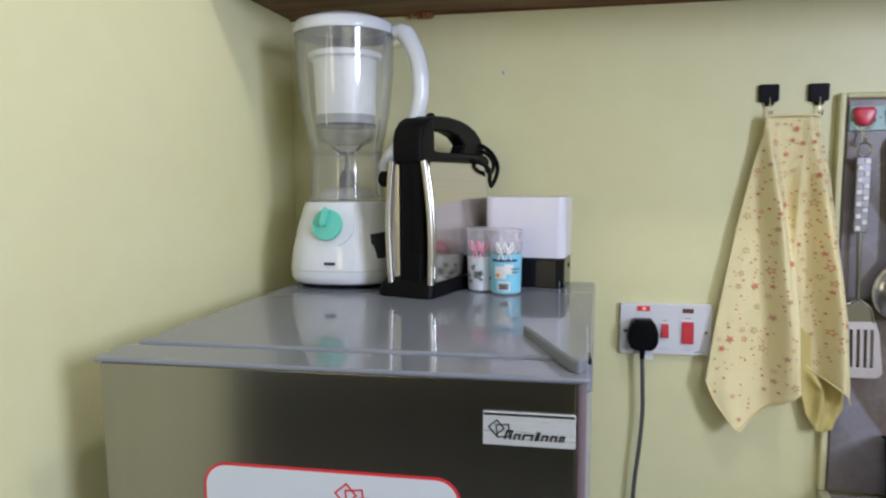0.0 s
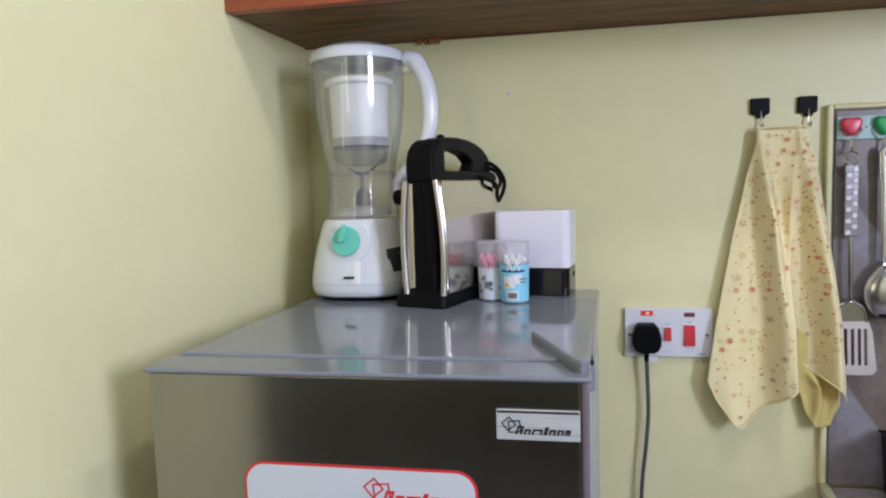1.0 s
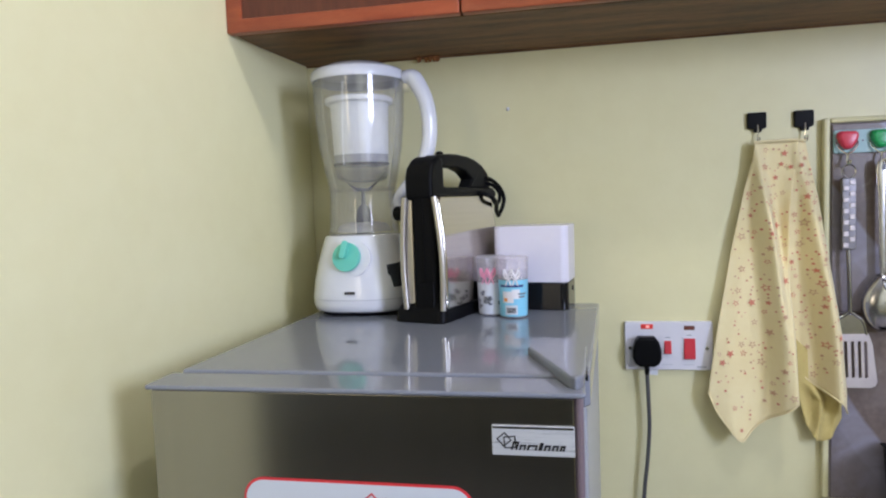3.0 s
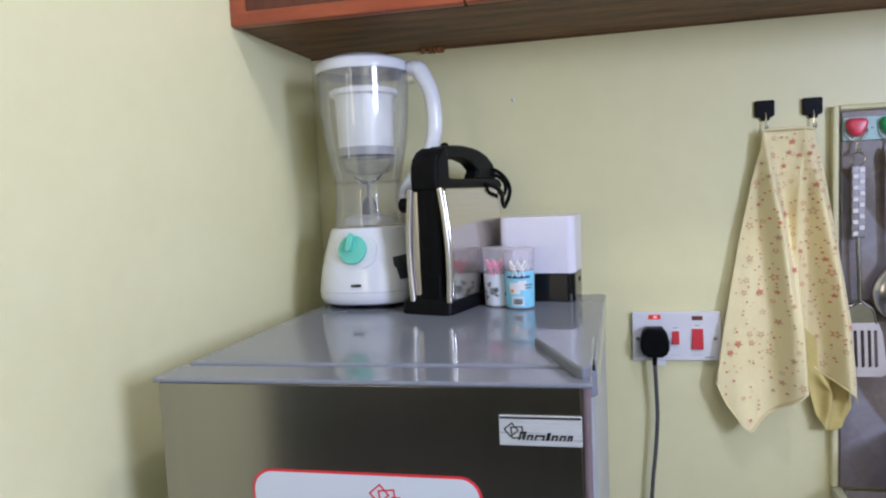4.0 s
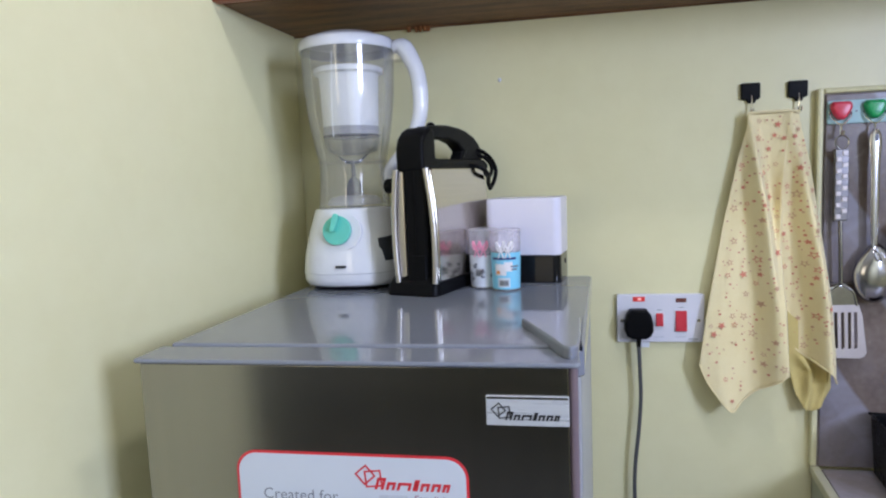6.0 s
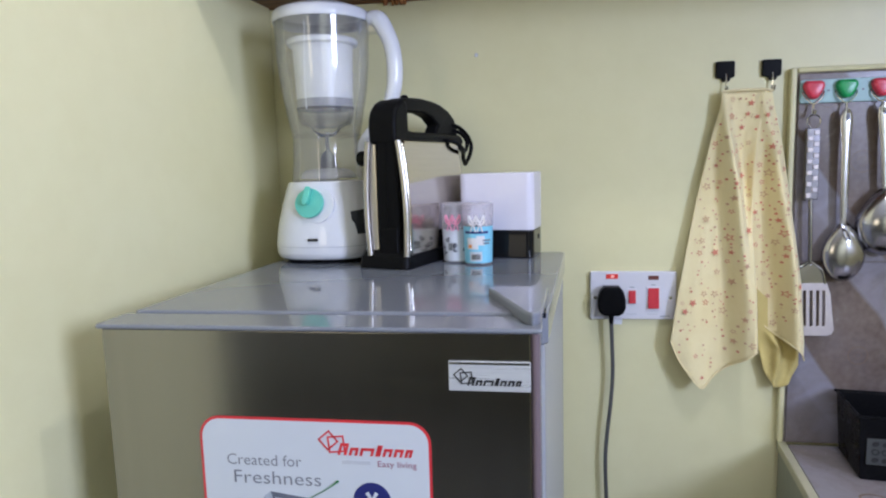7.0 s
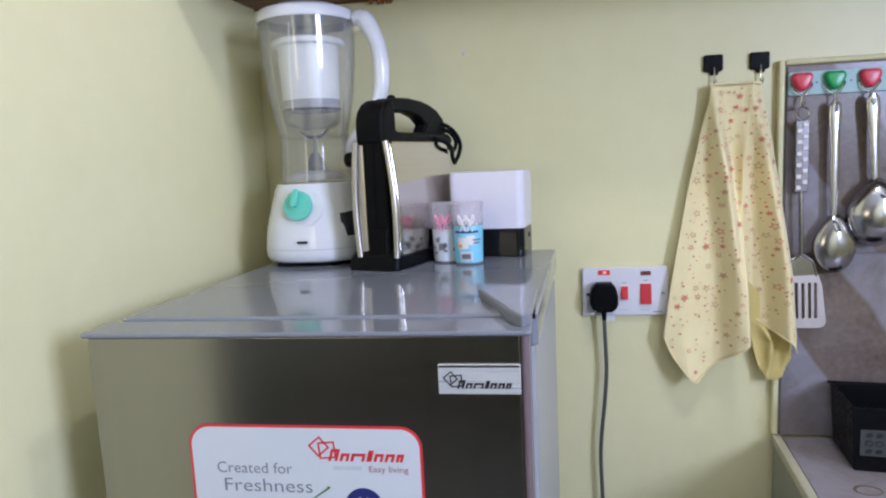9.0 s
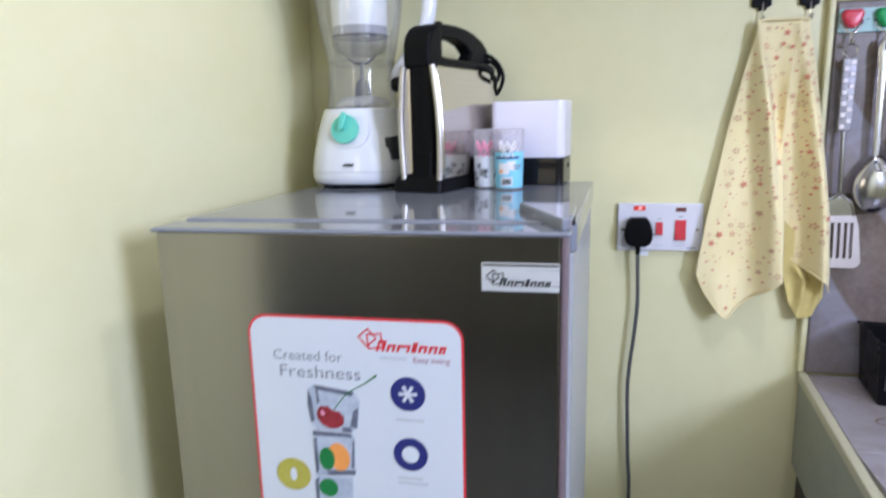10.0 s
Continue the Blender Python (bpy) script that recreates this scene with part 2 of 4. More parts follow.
FAINT = mat("faint_ink", (0.57, 0.59, 0.64), 0.4, 0, None, 40)
INKN = mat("navy_ink", (0.025, 0.03, 0.17), 0.35, 0, None, 40)
INKB = mat("black_ink", (0.015, 0.015, 0.017), 0.4, 0, None, 40)
ICE = mat("ice_print", (0.30, 0.34, 0.43), 0.35, 0, (0.58, 0.63, 0.72), 16)
ICED = mat("dark_ice_print", (0.06, 0.07, 0.11), 0.35, 0, (0.2, 0.22, 0.28), 60)
CHERRY = mat("cherry_print", (0.17, 0.012, 0.02), 0.35, 0, (0.36, 0.04, 0.05), 90)
ORANGE = mat("orange_print", (0.85, 0.34, 0.08), 0.35, 0, None, 60)
LEAF = mat("leaf_print", (0.02, 0.20, 0.05), 0.35, 0, None, 60)
KIWI = mat("kiwi_print", (0.36, 0.32, 0.04), 0.35, 0, (0.5, 0.46, 0.1), 60)
LEMON = mat("lemon_print", (0.50, 0.46, 0.07), 0.35, 0, (0.38, 0.36, 0.05), 90)
BLUEL = mat("blue_label", (0.22, 0.57, 0.76), 0.3, 0, (0.28, 0.64, 0.80), 30)
PINK = mat("pink_plastic", (0.80, 0.34, 0.46), 0.4, 0, (0.72, 0.28, 0.40), 40)
COTTON = mat("white_cotton", (0.82, 0.79, 0.80), 0.9, 0, None, 80, bump=0.4, bump_scale=600)
TIN = mat("black_painted_tin", (0.004, 0.004, 0.005), 0.28, 0, (0.010, 0.010, 0.011), 30, bump=0.15, bump_scale=120, wear=0.12, Specular_IOR_Level=0.05)
TINL = mat("worn_tin_label", (0.065, 0.067, 0.065), 0.45, 0, (0.05, 0.055, 0.055), 70)


# ---- mesh helpers ----
def bm_box(x0, x1, y0, y1, z0, z1, bevel=0.0, seg=2, bm=None):
    b = bmesh.new()
    bmesh.ops.create_cube(b, size=1, matrix=Matrix.Translation(((x0 + x1) / 2, (y0 + y1) / 2, (z0 + z1) / 2)) @ Matrix.Diagonal((x1 - x0, y1 - y0, z1 - z0, 1)))
    if bevel:
        bmesh.ops.bevel(b, geom=b.edges[:], offset=bevel, segments=seg, affect="EDGES", profile=0.5)
    return joined(bm, b)


def joined(bm, b, m=None):
    """Moves the bmesh b by m and adds it to bm."""
    if m is not None:
        bmesh.ops.transform(b, matrix=m, verts=b.verts[:])
    if bm is None:
        return b
    me = bpy.data.meshes.new("joined")
    b.to_mesh(me)
    bm.from_mesh(me)
    b.free()
    bpy.data.meshes.remove(me)
    return bm


def rrect(w, h, r, n=6, cx=0.0, cy=0.0):
    """The outline of a rectangle with round corners."""
    out = []
    for k, (sx, sy) in enumerate(((1, 1), (-1, 1), (-1, -1), (1, -1))):
        for i in range(n + 1):
            a = math.pi / 2 * (k + i / n)
            out.append((cx + sx * (w / 2 - r) + r * math.cos(a), cy + sy * (h / 2 - r) + r * math.sin(a)))
    return out


def ellipse(cx, cy, rx, ry, n=28, turn=0.0):
    return [(cx + rx * math.cos(a) * math.cos(turn) - ry * math.sin(a) * math.sin(turn), cy + rx * math.cos(a) * math.sin(turn) + ry * math.sin(a) * math.cos(turn))
            for a in (2 * math.pi * i / n for i in range(n))]


AXES = {"z": lambda u, v, w: (u, v, w), "y": lambda u, v, w: (u, w, v), "x": lambda u, v, w: (w, u, v)}


def bm_prism(outline, axis, a, c, bevel=0.0, holes=(), seg=2, bm=None, taper=1.0):
    """An outline, with holes, pushed along an axis from a to c; taper shrinks the far end about its middle."""
    b, put = bmesh.new(), AXES[axis]
    mu, mv = sum(p[0] for p in outline) / len(outline), sum(p[1] for p in outline) / len(outline)
    loops = []
    for loop in (outline, *holes):
        lo = [b.verts.new(put(u, v, a)) for u, v in loop]
        hi = [b.verts.new(put(mu + (u - mu) * taper, mv + (v - mv) * taper, c)) for u, v in loop]
        for i in range(len(lo)):
            j = (i + 1) % len(lo)
            b.faces.new((lo[i], lo[j], hi[j], hi[i]))
        loops.append((lo, hi))
    if holes:
        for side in (0, 1):
            es = [b.edges.get((lp[side][i], lp[side][(i + 1) % len(lp[side])])) for lp in loops for i in range(len(lp[side]))]
            bmesh.ops.triangle_fill(b, use_beauty=True, edges=es)
    else:
        b.faces.new(loops[0][0])
        b.faces.new(loops[0][1])
    bmesh.ops.recalc_face_normals(b, faces=b.faces[:])
    if bevel:
        rim = [e for e in b.edges if len(e.link_faces) == 2 and e.calc_face_angle(0) > 0.9]
        bmesh.ops.bevel(b, geom=rim, offset=bevel, segments=seg, affect="EDGES", profile=0.5)
    return joined(bm, b)


def bm_lathe(profile, n=40, cx=0.0, cy=0.0, bm=None, squash=1.0):
    """A profile of (radius, height) turned about the upright."""
    b = bmesh.new()
    rings = [[b.verts.new((cx + r * math.cos(2 * math.pi * i / n), cy + squash * r * math.sin(2 * math.pi * i / n), z)) for i in range(n)] if r > 1e-6 else [b.verts.new((cx, cy, z))] for r, z in profile]
    for p, q in zip(rings, rings[1:]):
        for i in range(n):
            j = (i + 1) % n
            vs = [p[i % len(p)], p[j % len(p)], q[j % len(q)], q[i % len(q)]]
            vs = list(dict.fromkeys(vs))
            if len(vs) > 2:
                b.faces.new(vs)
    bmesh.ops.recalc_face_normals(b, faces=b.faces[:])
    return joined(bm, b)


def bm_tube(points, radius, n=10, bm=None, flat=1.0, closed=False):
    """A round rod along points smoothed by a Catmull-Rom curve; radius may be a list."""
    pts = [Vector(p) for p in points]
    rad = list(radius) if isinstance(radius, (list, tuple)) else [radius] * len(pts)
    path, rr = [], []
    m = len(pts)
    for i in range(m if closed else m - 1):
        q = [pts[k % m] if closed else pts[min(max(k, 0), m - 1)] for k in (i - 1, i, i + 1, i + 2)]
        for s in range(6):
            t = s / 6
            path.append(0.5 * (2 * q[1] + (q[2] - q[0]) * t + (2 * q[0] - 5 * q[1] + 4 * q[2] - q[3]) * t * t + (3 * q[1] - q[0] - 3 * q[2] + q[3]) * t ** 3))
            rr.append(rad[i] + (rad[(i + 1) % m] - rad[i]) * t)
    if not closed:
        path.append(pts[-1])
        rr.append(rad[-1])
    b, rings = bmesh.new(), []
    side = None
    for i, p in enumerate(path):
        d = (path[(i + 1) % len(path)] - path[i - 1]) if closed else (path[min(i + 1, len(path) - 1)] - path[max(i - 1, 0)])
        d = d.normalized() if d.length else Vector((0, 0, 1))
        if side is None:
            side = d.orthogonal()
        side = (side - d * side.dot(d)).normalized()
        up = d.cross(side)
        rings.append([b.verts.new(p + rr[i] * (math.cos(a) * side + flat * math.sin(a) * up)) for a in (2 * math.pi * k / n for k in range(n))])
    for i in range(len(rings) if closed else len(rings) - 1):
        p, q = rings[i], rings[(i + 1) % len(rings)]
        for k in range(n):
            b.faces.new((p[k], p[(k + 1) % n], q[(k + 1) % n], q[k]))
    if not closed:
        b.faces.new(rings[0])
        b.faces.new(rings[-1])
    bmesh.ops.recalc_face_normals(b, faces=b.faces[:])
    return joined(bm, b)


def bm_grid(fn, nu, nv):
    b = bmesh.new()
    g = [[b.verts.new(fn(i / nu, j / nv)) for j in range(nv + 1)] for i in range(nu + 1)]
    for i in range(nu):
        for j in range(nv):
            b.faces.new((g[i][j], g[i + 1][j], g[i + 1][j + 1], g[i][j + 1]))
    bmesh.ops.remove_doubles(b, verts=b.verts[:], dist=1e-6)
    return b


def mesh_of(name, bm, material, smooth=32):
    me = bpy.data.meshes.new(name)
    bm.to_mesh(me)
    bm.free()
    me.materials.append(material)
    if smooth:
        me.shade_smooth()
        me.set_sharp_from_angle(angle=radians(smooth))
    return me


def part(name, bm, material, parent, label="", smooth=32):
    ob = new(name, mesh_of(name, bm, material, smooth))
    ob.parent = parent
    if 0 < smooth <= 40 and name != "tile":
        ob.modifiers.new("even_faces", "WEIGHTED_NORMAL").keep_sharp = True
    return tagged(ob, label)


def thing(name, label, category, place=(0, 0, 0), turn=0.0, group="", kind=""):
    ob = new(name)
    ob.empty_display_size = 0.02
    ob.matrix_world = pose(*place, 0, 0, turn)
    return tagged(ob, label, category, group, kind)


def structure(name, bm, material, label, category, smooth=0):
    return tagged(new(name, mesh_of(name, bm, material, smooth)), label, category, "", "structure")


def lettering(name, words, size, material, parent, place, facing=(90, 0, 0), shear=0.0, thick=0.0002, width=None, label="", slim=0.0):
    """Words in the built-in font, as a mesh, from their lower left corner."""
    cu = bpy.data.curves.new(name, "FONT")
    cu.body, cu.size, cu.extrude, cu.shear, cu.resolution_u = words, size, thick, shear, 3
    cu.offset = -slim
    tmp = new(name + "_curve", cu)
    bpy.context.view_layer.update()
    me = bpy.data.meshes.new_from_object(tmp.evaluated_get(bpy.context.evaluated_depsgraph_get()))
    bpy.data.objects.remove(tmp)
    bpy.data.curves.remove(cu)
    if width:
        wide = max(v.co.x for v in me.vertices) - min(v.co.x for v in me.vertices)
        for v in me.vertices:
            v.co.x *= width / wide
    me.materials.clear()
    me.materials.append(material)
    ob = new(name, me)
    ob.parent = parent
    ob.matrix_local = pose(*place, *facing)
    return tagged(ob, label)


def lerp(table, x):
    return float(np.interp(x, [p[0] for p in table], [p[1] for p in table]))


# ---- the room ----
SK = 0.08                                          # the left wall is skewed this much a metre to fit the camera's view


def wall_x(y):
    return 0.115 + SK * y


structure("wall_north", bm_box(-0.4, XR + 0.2, 0, 0.2, 0, ZC), PAINT, "pale lime painted plaster wall behind the fridge", "wall")
structure("wall_west", bm_prism([(wall_x(0.0), 0.0), (wall_x(WALL_END), WALL_END), (wall_x(WALL_END) - 0.15, WALL_END), (wall_x(0) - 0.15, 0.0)], "z", 0, ZC, 0.004),
          PAINT, "pale lime painted plaster wall beside the fridge", "wall")
b = bm_box(XR, XR + 0.2, YB, WIN[0], 0, ZC)
bm_box(XR, XR + 0.2, WIN[1], 0, 0, ZC, bm=b)
bm_box(XR, XR + 0.2, WIN[0], WIN[1], 0, WIN[2], bm=b)
bm_box(XR, XR + 0.2, WIN[0], WIN[1], WIN[3], ZC, bm=b)
structure("wall_east", b, PAINT, "pale lime painted wall with a window", "wall")
structure("wall_south", bm_box(0.95, XR + 0.2, YB - 0.15, YB, 0, ZC), PAINT, "pale lime painted wall opposite the fridge", "wall")
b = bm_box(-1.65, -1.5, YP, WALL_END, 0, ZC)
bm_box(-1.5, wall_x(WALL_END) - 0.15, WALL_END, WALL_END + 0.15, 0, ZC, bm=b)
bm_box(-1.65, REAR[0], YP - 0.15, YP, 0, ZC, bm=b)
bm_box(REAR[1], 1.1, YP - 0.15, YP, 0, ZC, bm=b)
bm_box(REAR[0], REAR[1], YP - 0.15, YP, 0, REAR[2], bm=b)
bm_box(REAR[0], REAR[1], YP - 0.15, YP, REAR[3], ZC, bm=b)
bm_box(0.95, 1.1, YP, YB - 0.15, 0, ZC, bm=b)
structure("wall_passage", b, DIM, "unseen passage walls round an added window", "wall")
structure("ceiling", bm_box(-1.65, XR + 0.2, -4.35, 0.2, ZC, ZC + 0.1), CEIL, "plain off-white ceiling", "ceiling")
structure("floor", bm_box(-1.65, XR + 0.2, -4.35, 0.2, -0.1, 0), FLOOR, "brown tiled kitchen floor", "floor")

window = thing("window_1", "unseen painted steel window with an area lamp in it", "window", (XR, WY, WZ), kind="structure")
hw, hh = (WIN[1] - WIN[0]) / 2, (WIN[3] - WIN[2]) / 2
part("window_frame", bm_prism([(-hw, -hh), (hw, -hh), (hw, hh), (-hw, hh)], "x", 0.08, 0.12, 0.003,
     [[(-hw + 0.05, -hh + 0.05), (-0.02, -hh + 0.05), (-0.02, hh - 0.05), (-hw + 0.05, hh - 0.05)], [(0.02, -hh + 0.05), (hw - 0.05, -hh + 0.05), (hw - 0.05, hh - 0.05), (0.02, hh - 0.05)]]), WHITE, window)
for y0, y1 in ((-hw + 0.04, -0.015), (0.015, hw - 0.04)):
    part("pane", bm_box(0.098, 0.102, y0, y1, -hh + 0.04, hh - 0.04), PANE, window).visible_shadow = False

window = thing("added_window", "unseen painted steel window with an area lamp in it", "window", (RX, YP, RZ), kind="structure")
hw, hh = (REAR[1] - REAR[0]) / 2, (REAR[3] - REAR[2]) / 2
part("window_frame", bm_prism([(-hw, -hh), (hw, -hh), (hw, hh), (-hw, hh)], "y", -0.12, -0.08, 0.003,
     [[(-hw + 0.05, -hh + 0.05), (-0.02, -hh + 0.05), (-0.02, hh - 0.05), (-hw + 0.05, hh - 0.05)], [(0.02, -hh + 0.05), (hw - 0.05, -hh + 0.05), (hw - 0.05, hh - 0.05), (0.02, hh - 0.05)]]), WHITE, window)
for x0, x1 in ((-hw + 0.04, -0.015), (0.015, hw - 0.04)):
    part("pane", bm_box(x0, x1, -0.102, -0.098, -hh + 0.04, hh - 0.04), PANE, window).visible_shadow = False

lamp = thing("added_lamp_holder", "round white ceiling lamp holder, added out of view", "lamp", (LAMP[0], LAMP[1], ZC))
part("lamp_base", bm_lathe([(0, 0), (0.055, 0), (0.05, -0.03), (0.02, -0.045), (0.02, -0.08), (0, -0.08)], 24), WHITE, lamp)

# wall cabinet under the ceiling, from the left wall to the right
CZ, CF = 1.717, -0.268
cab = thing("wall_cabinet", "dark mahogany wall cabinet with red varnished frames", "cabinet", (0.1, 0, CZ))
body = bm_box(0.0, XR - 0.1, CF + 0.022, -0.001, 0, 0.016, 0.001)
bm_box(0.0, 0.018, CF + 0.022, -0.001, 0.016, 0.7, bm=body)
bm_box(0.018, XR - 0.1, -0.012, -0.001, 0.016, 0.7, bm=body)
bm_box(0.018, XR - 0.1, CF + 0.022, -0.012, 0.684, 0.7, bm=body)
part("body", body, WOOD, cab, "dark grained wooden underside")
x0 = -0.006
for wide in (0.366, 0.42, 0.42, 0.42, 0.42):
    door = part("cabinet_door", bm_box(x0 + 0.024, x0 + wide - 0.026, CF + 0.004, CF + 0.014, 0.02, 0.68, 0.001), PANEL, cab, "dark mahogany door panel")
    outer = [(x0, 0.0), (x0 + wide - 0.003, 0.0), (x0 + wide - 0.003, 0.7), (x0, 0.7)]
    inner = [(x0 + 0.025, 0.021), (x0 + wide - 0.028, 0.021), (x0 + wide - 0.028, 0.679), (x0 + 0.025, 0.679)]
    fr = new("door_frame", mesh_of("door_frame", bm_prism(outer, "y", CF, CF + 0.02, 0.002, [inner]), EDGE))
    fr.parent = door
    tagged(fr, "red varnished wooden frame")
    x0 += wide
b = bmesh.new()
for k in range(13):
    x = 0.222 + 0.062 * random.random()
    bm_lathe([(0, 0.002), (0.003, 0), (0.004, -0.003), (0.002, -0.006 - 0.004 * random.random()), (0, -0.008)], 6, x, -0.004 - 0.006 * random.random(), b)
part("filler", b, FOAM, cab, "rusty filler crumbs along the back edge")["kind"] = "stuff"
part("back_bead", bm_tube([(0.01, -0.003, -0.001), (0.4, -0.003, -0.0015), (0.9, -0.003, -0.0005), (1.3, -0.003, -0.001)], 0.0018, 6), WOOD, cab, "thin brown sealing bead")

anchor = thing("wall_plug", "small pale plastic plug stuck in the wall", "wall plug", (0.5, 0, 1.613))
part("stub", bm_lathe([(0, -0.0035), (0.0025, -0.003), (0.0034, 0), (0.0025, 0.003), (0, 0.0035)], 12), WHITE, anchor)


# ---- fridge ----
FX, FY = 0.388, -0.6162
fridge = thing("fridge", "grey double-door fridge with steel-look doors against the wall", "fridge", (FX, FY, 0), -0.2)
TOP = 1.268
part("cabinet_body", bm_prism([(-0.216, 0.066), (0.2305, 0.066), (0.2590, 0.505), (-0.200, 0.505)], "z", 0.03, TOP - 0.034, 0.006), SIDE, fridge, "light grey painted side panels")
part("top_panel", bm_prism([(-0.2185, 0.0575), (0.2275, 0.0575), (0.2335, 0.064), (0.2620, 0.51), (0.2560, 0.516), (-0.200, 0.516), (-0.2055, 0.51)], "z", TOP - 0.034, TOP, 0.0035, seg=3), CAP, fridge, "glossy grey plastic top")
for z0, z1 in ((0.62, 1.2600), (0.06, 0.612)):
    door = part("door", bm_prism(rrect(0.4365, 0.05, 0.0012, 3, -0.00125, 0.028), "z", z0, z1, 0.0006), STEEL, fridge, "dark grey brushed steel door", 40)
    part("gasket", bm_box(-0.206, 0.219, 0.0535, 0.066, z0 + 0.01, z1 - 0.002, 0.002), GASKET, door, "rose-grey rubber gasket")
    part("door_edge", bm_prism(rrect(0.0085, 0.030, 0.004, 6, 0.2215, 0.0195), "z", z0, z1), GASKET, door, "rounded edge strip, rose tint painted for a reflection", 60)
    part("edge_bead", bm_box(0.2195, 0.2262, 0.0365, 0.0525, z0, z1, 0.002), CAP, door, "grey plastic bead")
part("door_cap", bm_prism(rrect(0.4555, 0.054, 0.005, 5, 0.0002, 0.0282), "z", 1.2603, 1.2655, 0.0026, seg=3), CAP, fridge, "glossy grey plastic cap on the door")
hinge = [(0.166, 0.143), (0.171, 0.15), (0.2335, 0.15), (0.2295, 0.05), (0.2265, 0.025), (0.220, 0.014), (0.212, 0.02), (0.172, 0.128)]
b = bm_prism(hinge, "z", 1.2640, 1.2775, 0.003, seg=3)
part("hinge_cover", b, CAP, fridge, "wedge-shaped grey hinge cover")
b = bmesh.new()
for k in range(3):
    bm_box(0.2290, 0.2312, 0.045 + k * 0.02, 0.058 + k * 0.02, 1.2655, 1.2705, 0.0005, 1, b)
part("hinge_slot", b, BLACK, fridge, "dark slots")
for x, y in ((-0.19, 0.1), (0.2, 0.1), (-0.19, 0.46), (0.2, 0.46)):
    part("foot", bm_lathe([(0, 0), (0.018, 0), (0.02, 0.01), (0.012, 0.03), (0, 0.03)], 16, x, y), BLACK, fridge)


def flat(outline, y, material, parent, name, label="", holes=(), thick=0.0004):
    """A thin printed shape that faces the room, its front at y."""
    return part(name, bm_prism(outline, "y", y, y + thick, 0, holes), material, parent, label, 0)


def slanted(x0, x1, z0, z1, lean=0.3):
    d = (z1 - z0) * lean
    return [(x0, z0), (x1, z0), (x1 + d, z1), (x0 + d, z1)]


def brand_mark(x, z, s, y, material, parent, name):
    """The maker's mark as plain shapes: two tilted cards and a slanted row of blocks; s is its width."""
    for cx, cz, w, turn in ((0.10, 0.19, 0.17, 0.7), (0.19, 0.15, 0.19, 0.1)):
        c, sn = math.cos(turn), math.sin(turn)
        sq = lambda h: [(x + s * (cx + c * p - sn * q), z + s * (cz + sn * p + c * q)) for p, q in ((-h, -h), (h, -h), (h, h), (-h, h))]
        part(name + "_card", bm_prism(sq(w / 2), "y", y, y + 0.0003, 0, [sq(w / 2 - 0.018)]), material, parent, "", 0)
    at = 0.20
    for w, h in ((0.10, 0.135), (0.095, 0.088), (0.15, 0.088), (0.055, 0.125), (0.095, 0.088), (0.095, 0.088), (0.075, 0.088)):
        z0, z1, bar = z + s * 0.03, z + s * (0.03 + h), 0.030 * s
        x0, x1 = x + s * at, x + s * (at + w)
        arch = [(x0, z0), (x0 + bar, z0), (x0 + bar + 0.22 * (z1 - z0), z1 - bar), (x1 - bar + 0.22 * (z1 - z0), z1 - bar), (x1 - bar, z0), (x1, z0), (x1 + 0.3 * (z1 - z0), z1), (x0 + 0.3 * (z1 - z0), z1)]
        part(name + "_block", bm_prism(arch, "y", y - 0.0001, y + 0.0003), material, parent, "", 0)
        at += w + 0.026


DOOR = 0.003                                       # front of the steel door, from the fridge's own front
badge = part("badge", bm_box(0.140, 0.217, DOOR - 0.0028, DOOR - 0.0002, 1.2055, 1.2345, 0.001), PLATE, fridge, "satin metal maker's badge")
brand_mark(0.1455, 1.2095, 0.0605, DOOR - 0.0033, INKB, badge, "badge_mark")
flat([(0.141, 1.2315), (0.216, 1.2315), (0.216, 1.2337), (0.141, 1.2337)], DOOR - 0.0031, CHROME, badge, "badge_rim", "bright upper rim")

# the sales sticker on the door: x from -0.119 to 0.121, z from 0.74 to 1.172
sticker = flat(rrect(0.240, 0.432, 0.022, 8, 0.001, 0.956), DOOR - 0.0006, INKR, fridge, "sticker", "white sales sticker with a red border")
flat(rrect(0.2345, 0.4265, 0.0195, 8, 0.001, 0.956), DOOR - 0.0010, PAPER, sticker, "sheet", "white printed sheet")
S = DOOR - 0.0014
brand_mark(0.0085, 1.1335, 0.0905, S, INKR, sticker, "red_mark")
lettering("slogan", "Easy living", 0.0088, INKM, sticker, (0.0665, S + 0.0003, 1.1255), width=0.039)
flat([(0.031, 1.127), (0.060, 1.127), (0.060, 1.131), (0.031, 1.131)], S, FAINT, sticker, "slogan_faint", "faint line of small print")
lettering("heading", "Created for", 0.0165, INKG, sticker, (-0.0915, S + 0.0003, 1.1215), width=0.079, slim=0.00012)
lettering("heading_second", "Freshness", 0.0200, INKG, sticker, (-0.086, S + 0.0003, 1.1020), width=0.092, slim=0.00015)


def icon(cx, cz, r, rays):
    disc = flat(ellipse(cx, cz, r, r, 32), S, INKN, sticker, "icon", "navy round icon")
    b = bmesh.new()
    if rays:
        for k in range(6):
            a = k * math.pi / 3
            c, sn, h = math.cos(a), math.sin(a), r * 0.065
            bm_prism([(cx + c * p - sn * q, cz + sn * p + c * q) for p, q in ((0, -h), (r * 0.52, -h * 1.6), (r * 0.52, h * 1.6), (0, h))], "y", S - 0.0003 - k * 0.00002, S, bm=b)
    else:
        bm_prism(ellipse(cx, cz, r * 0.5, r * 0.5, 24), "y", S - 0.0003, S, bm=b)
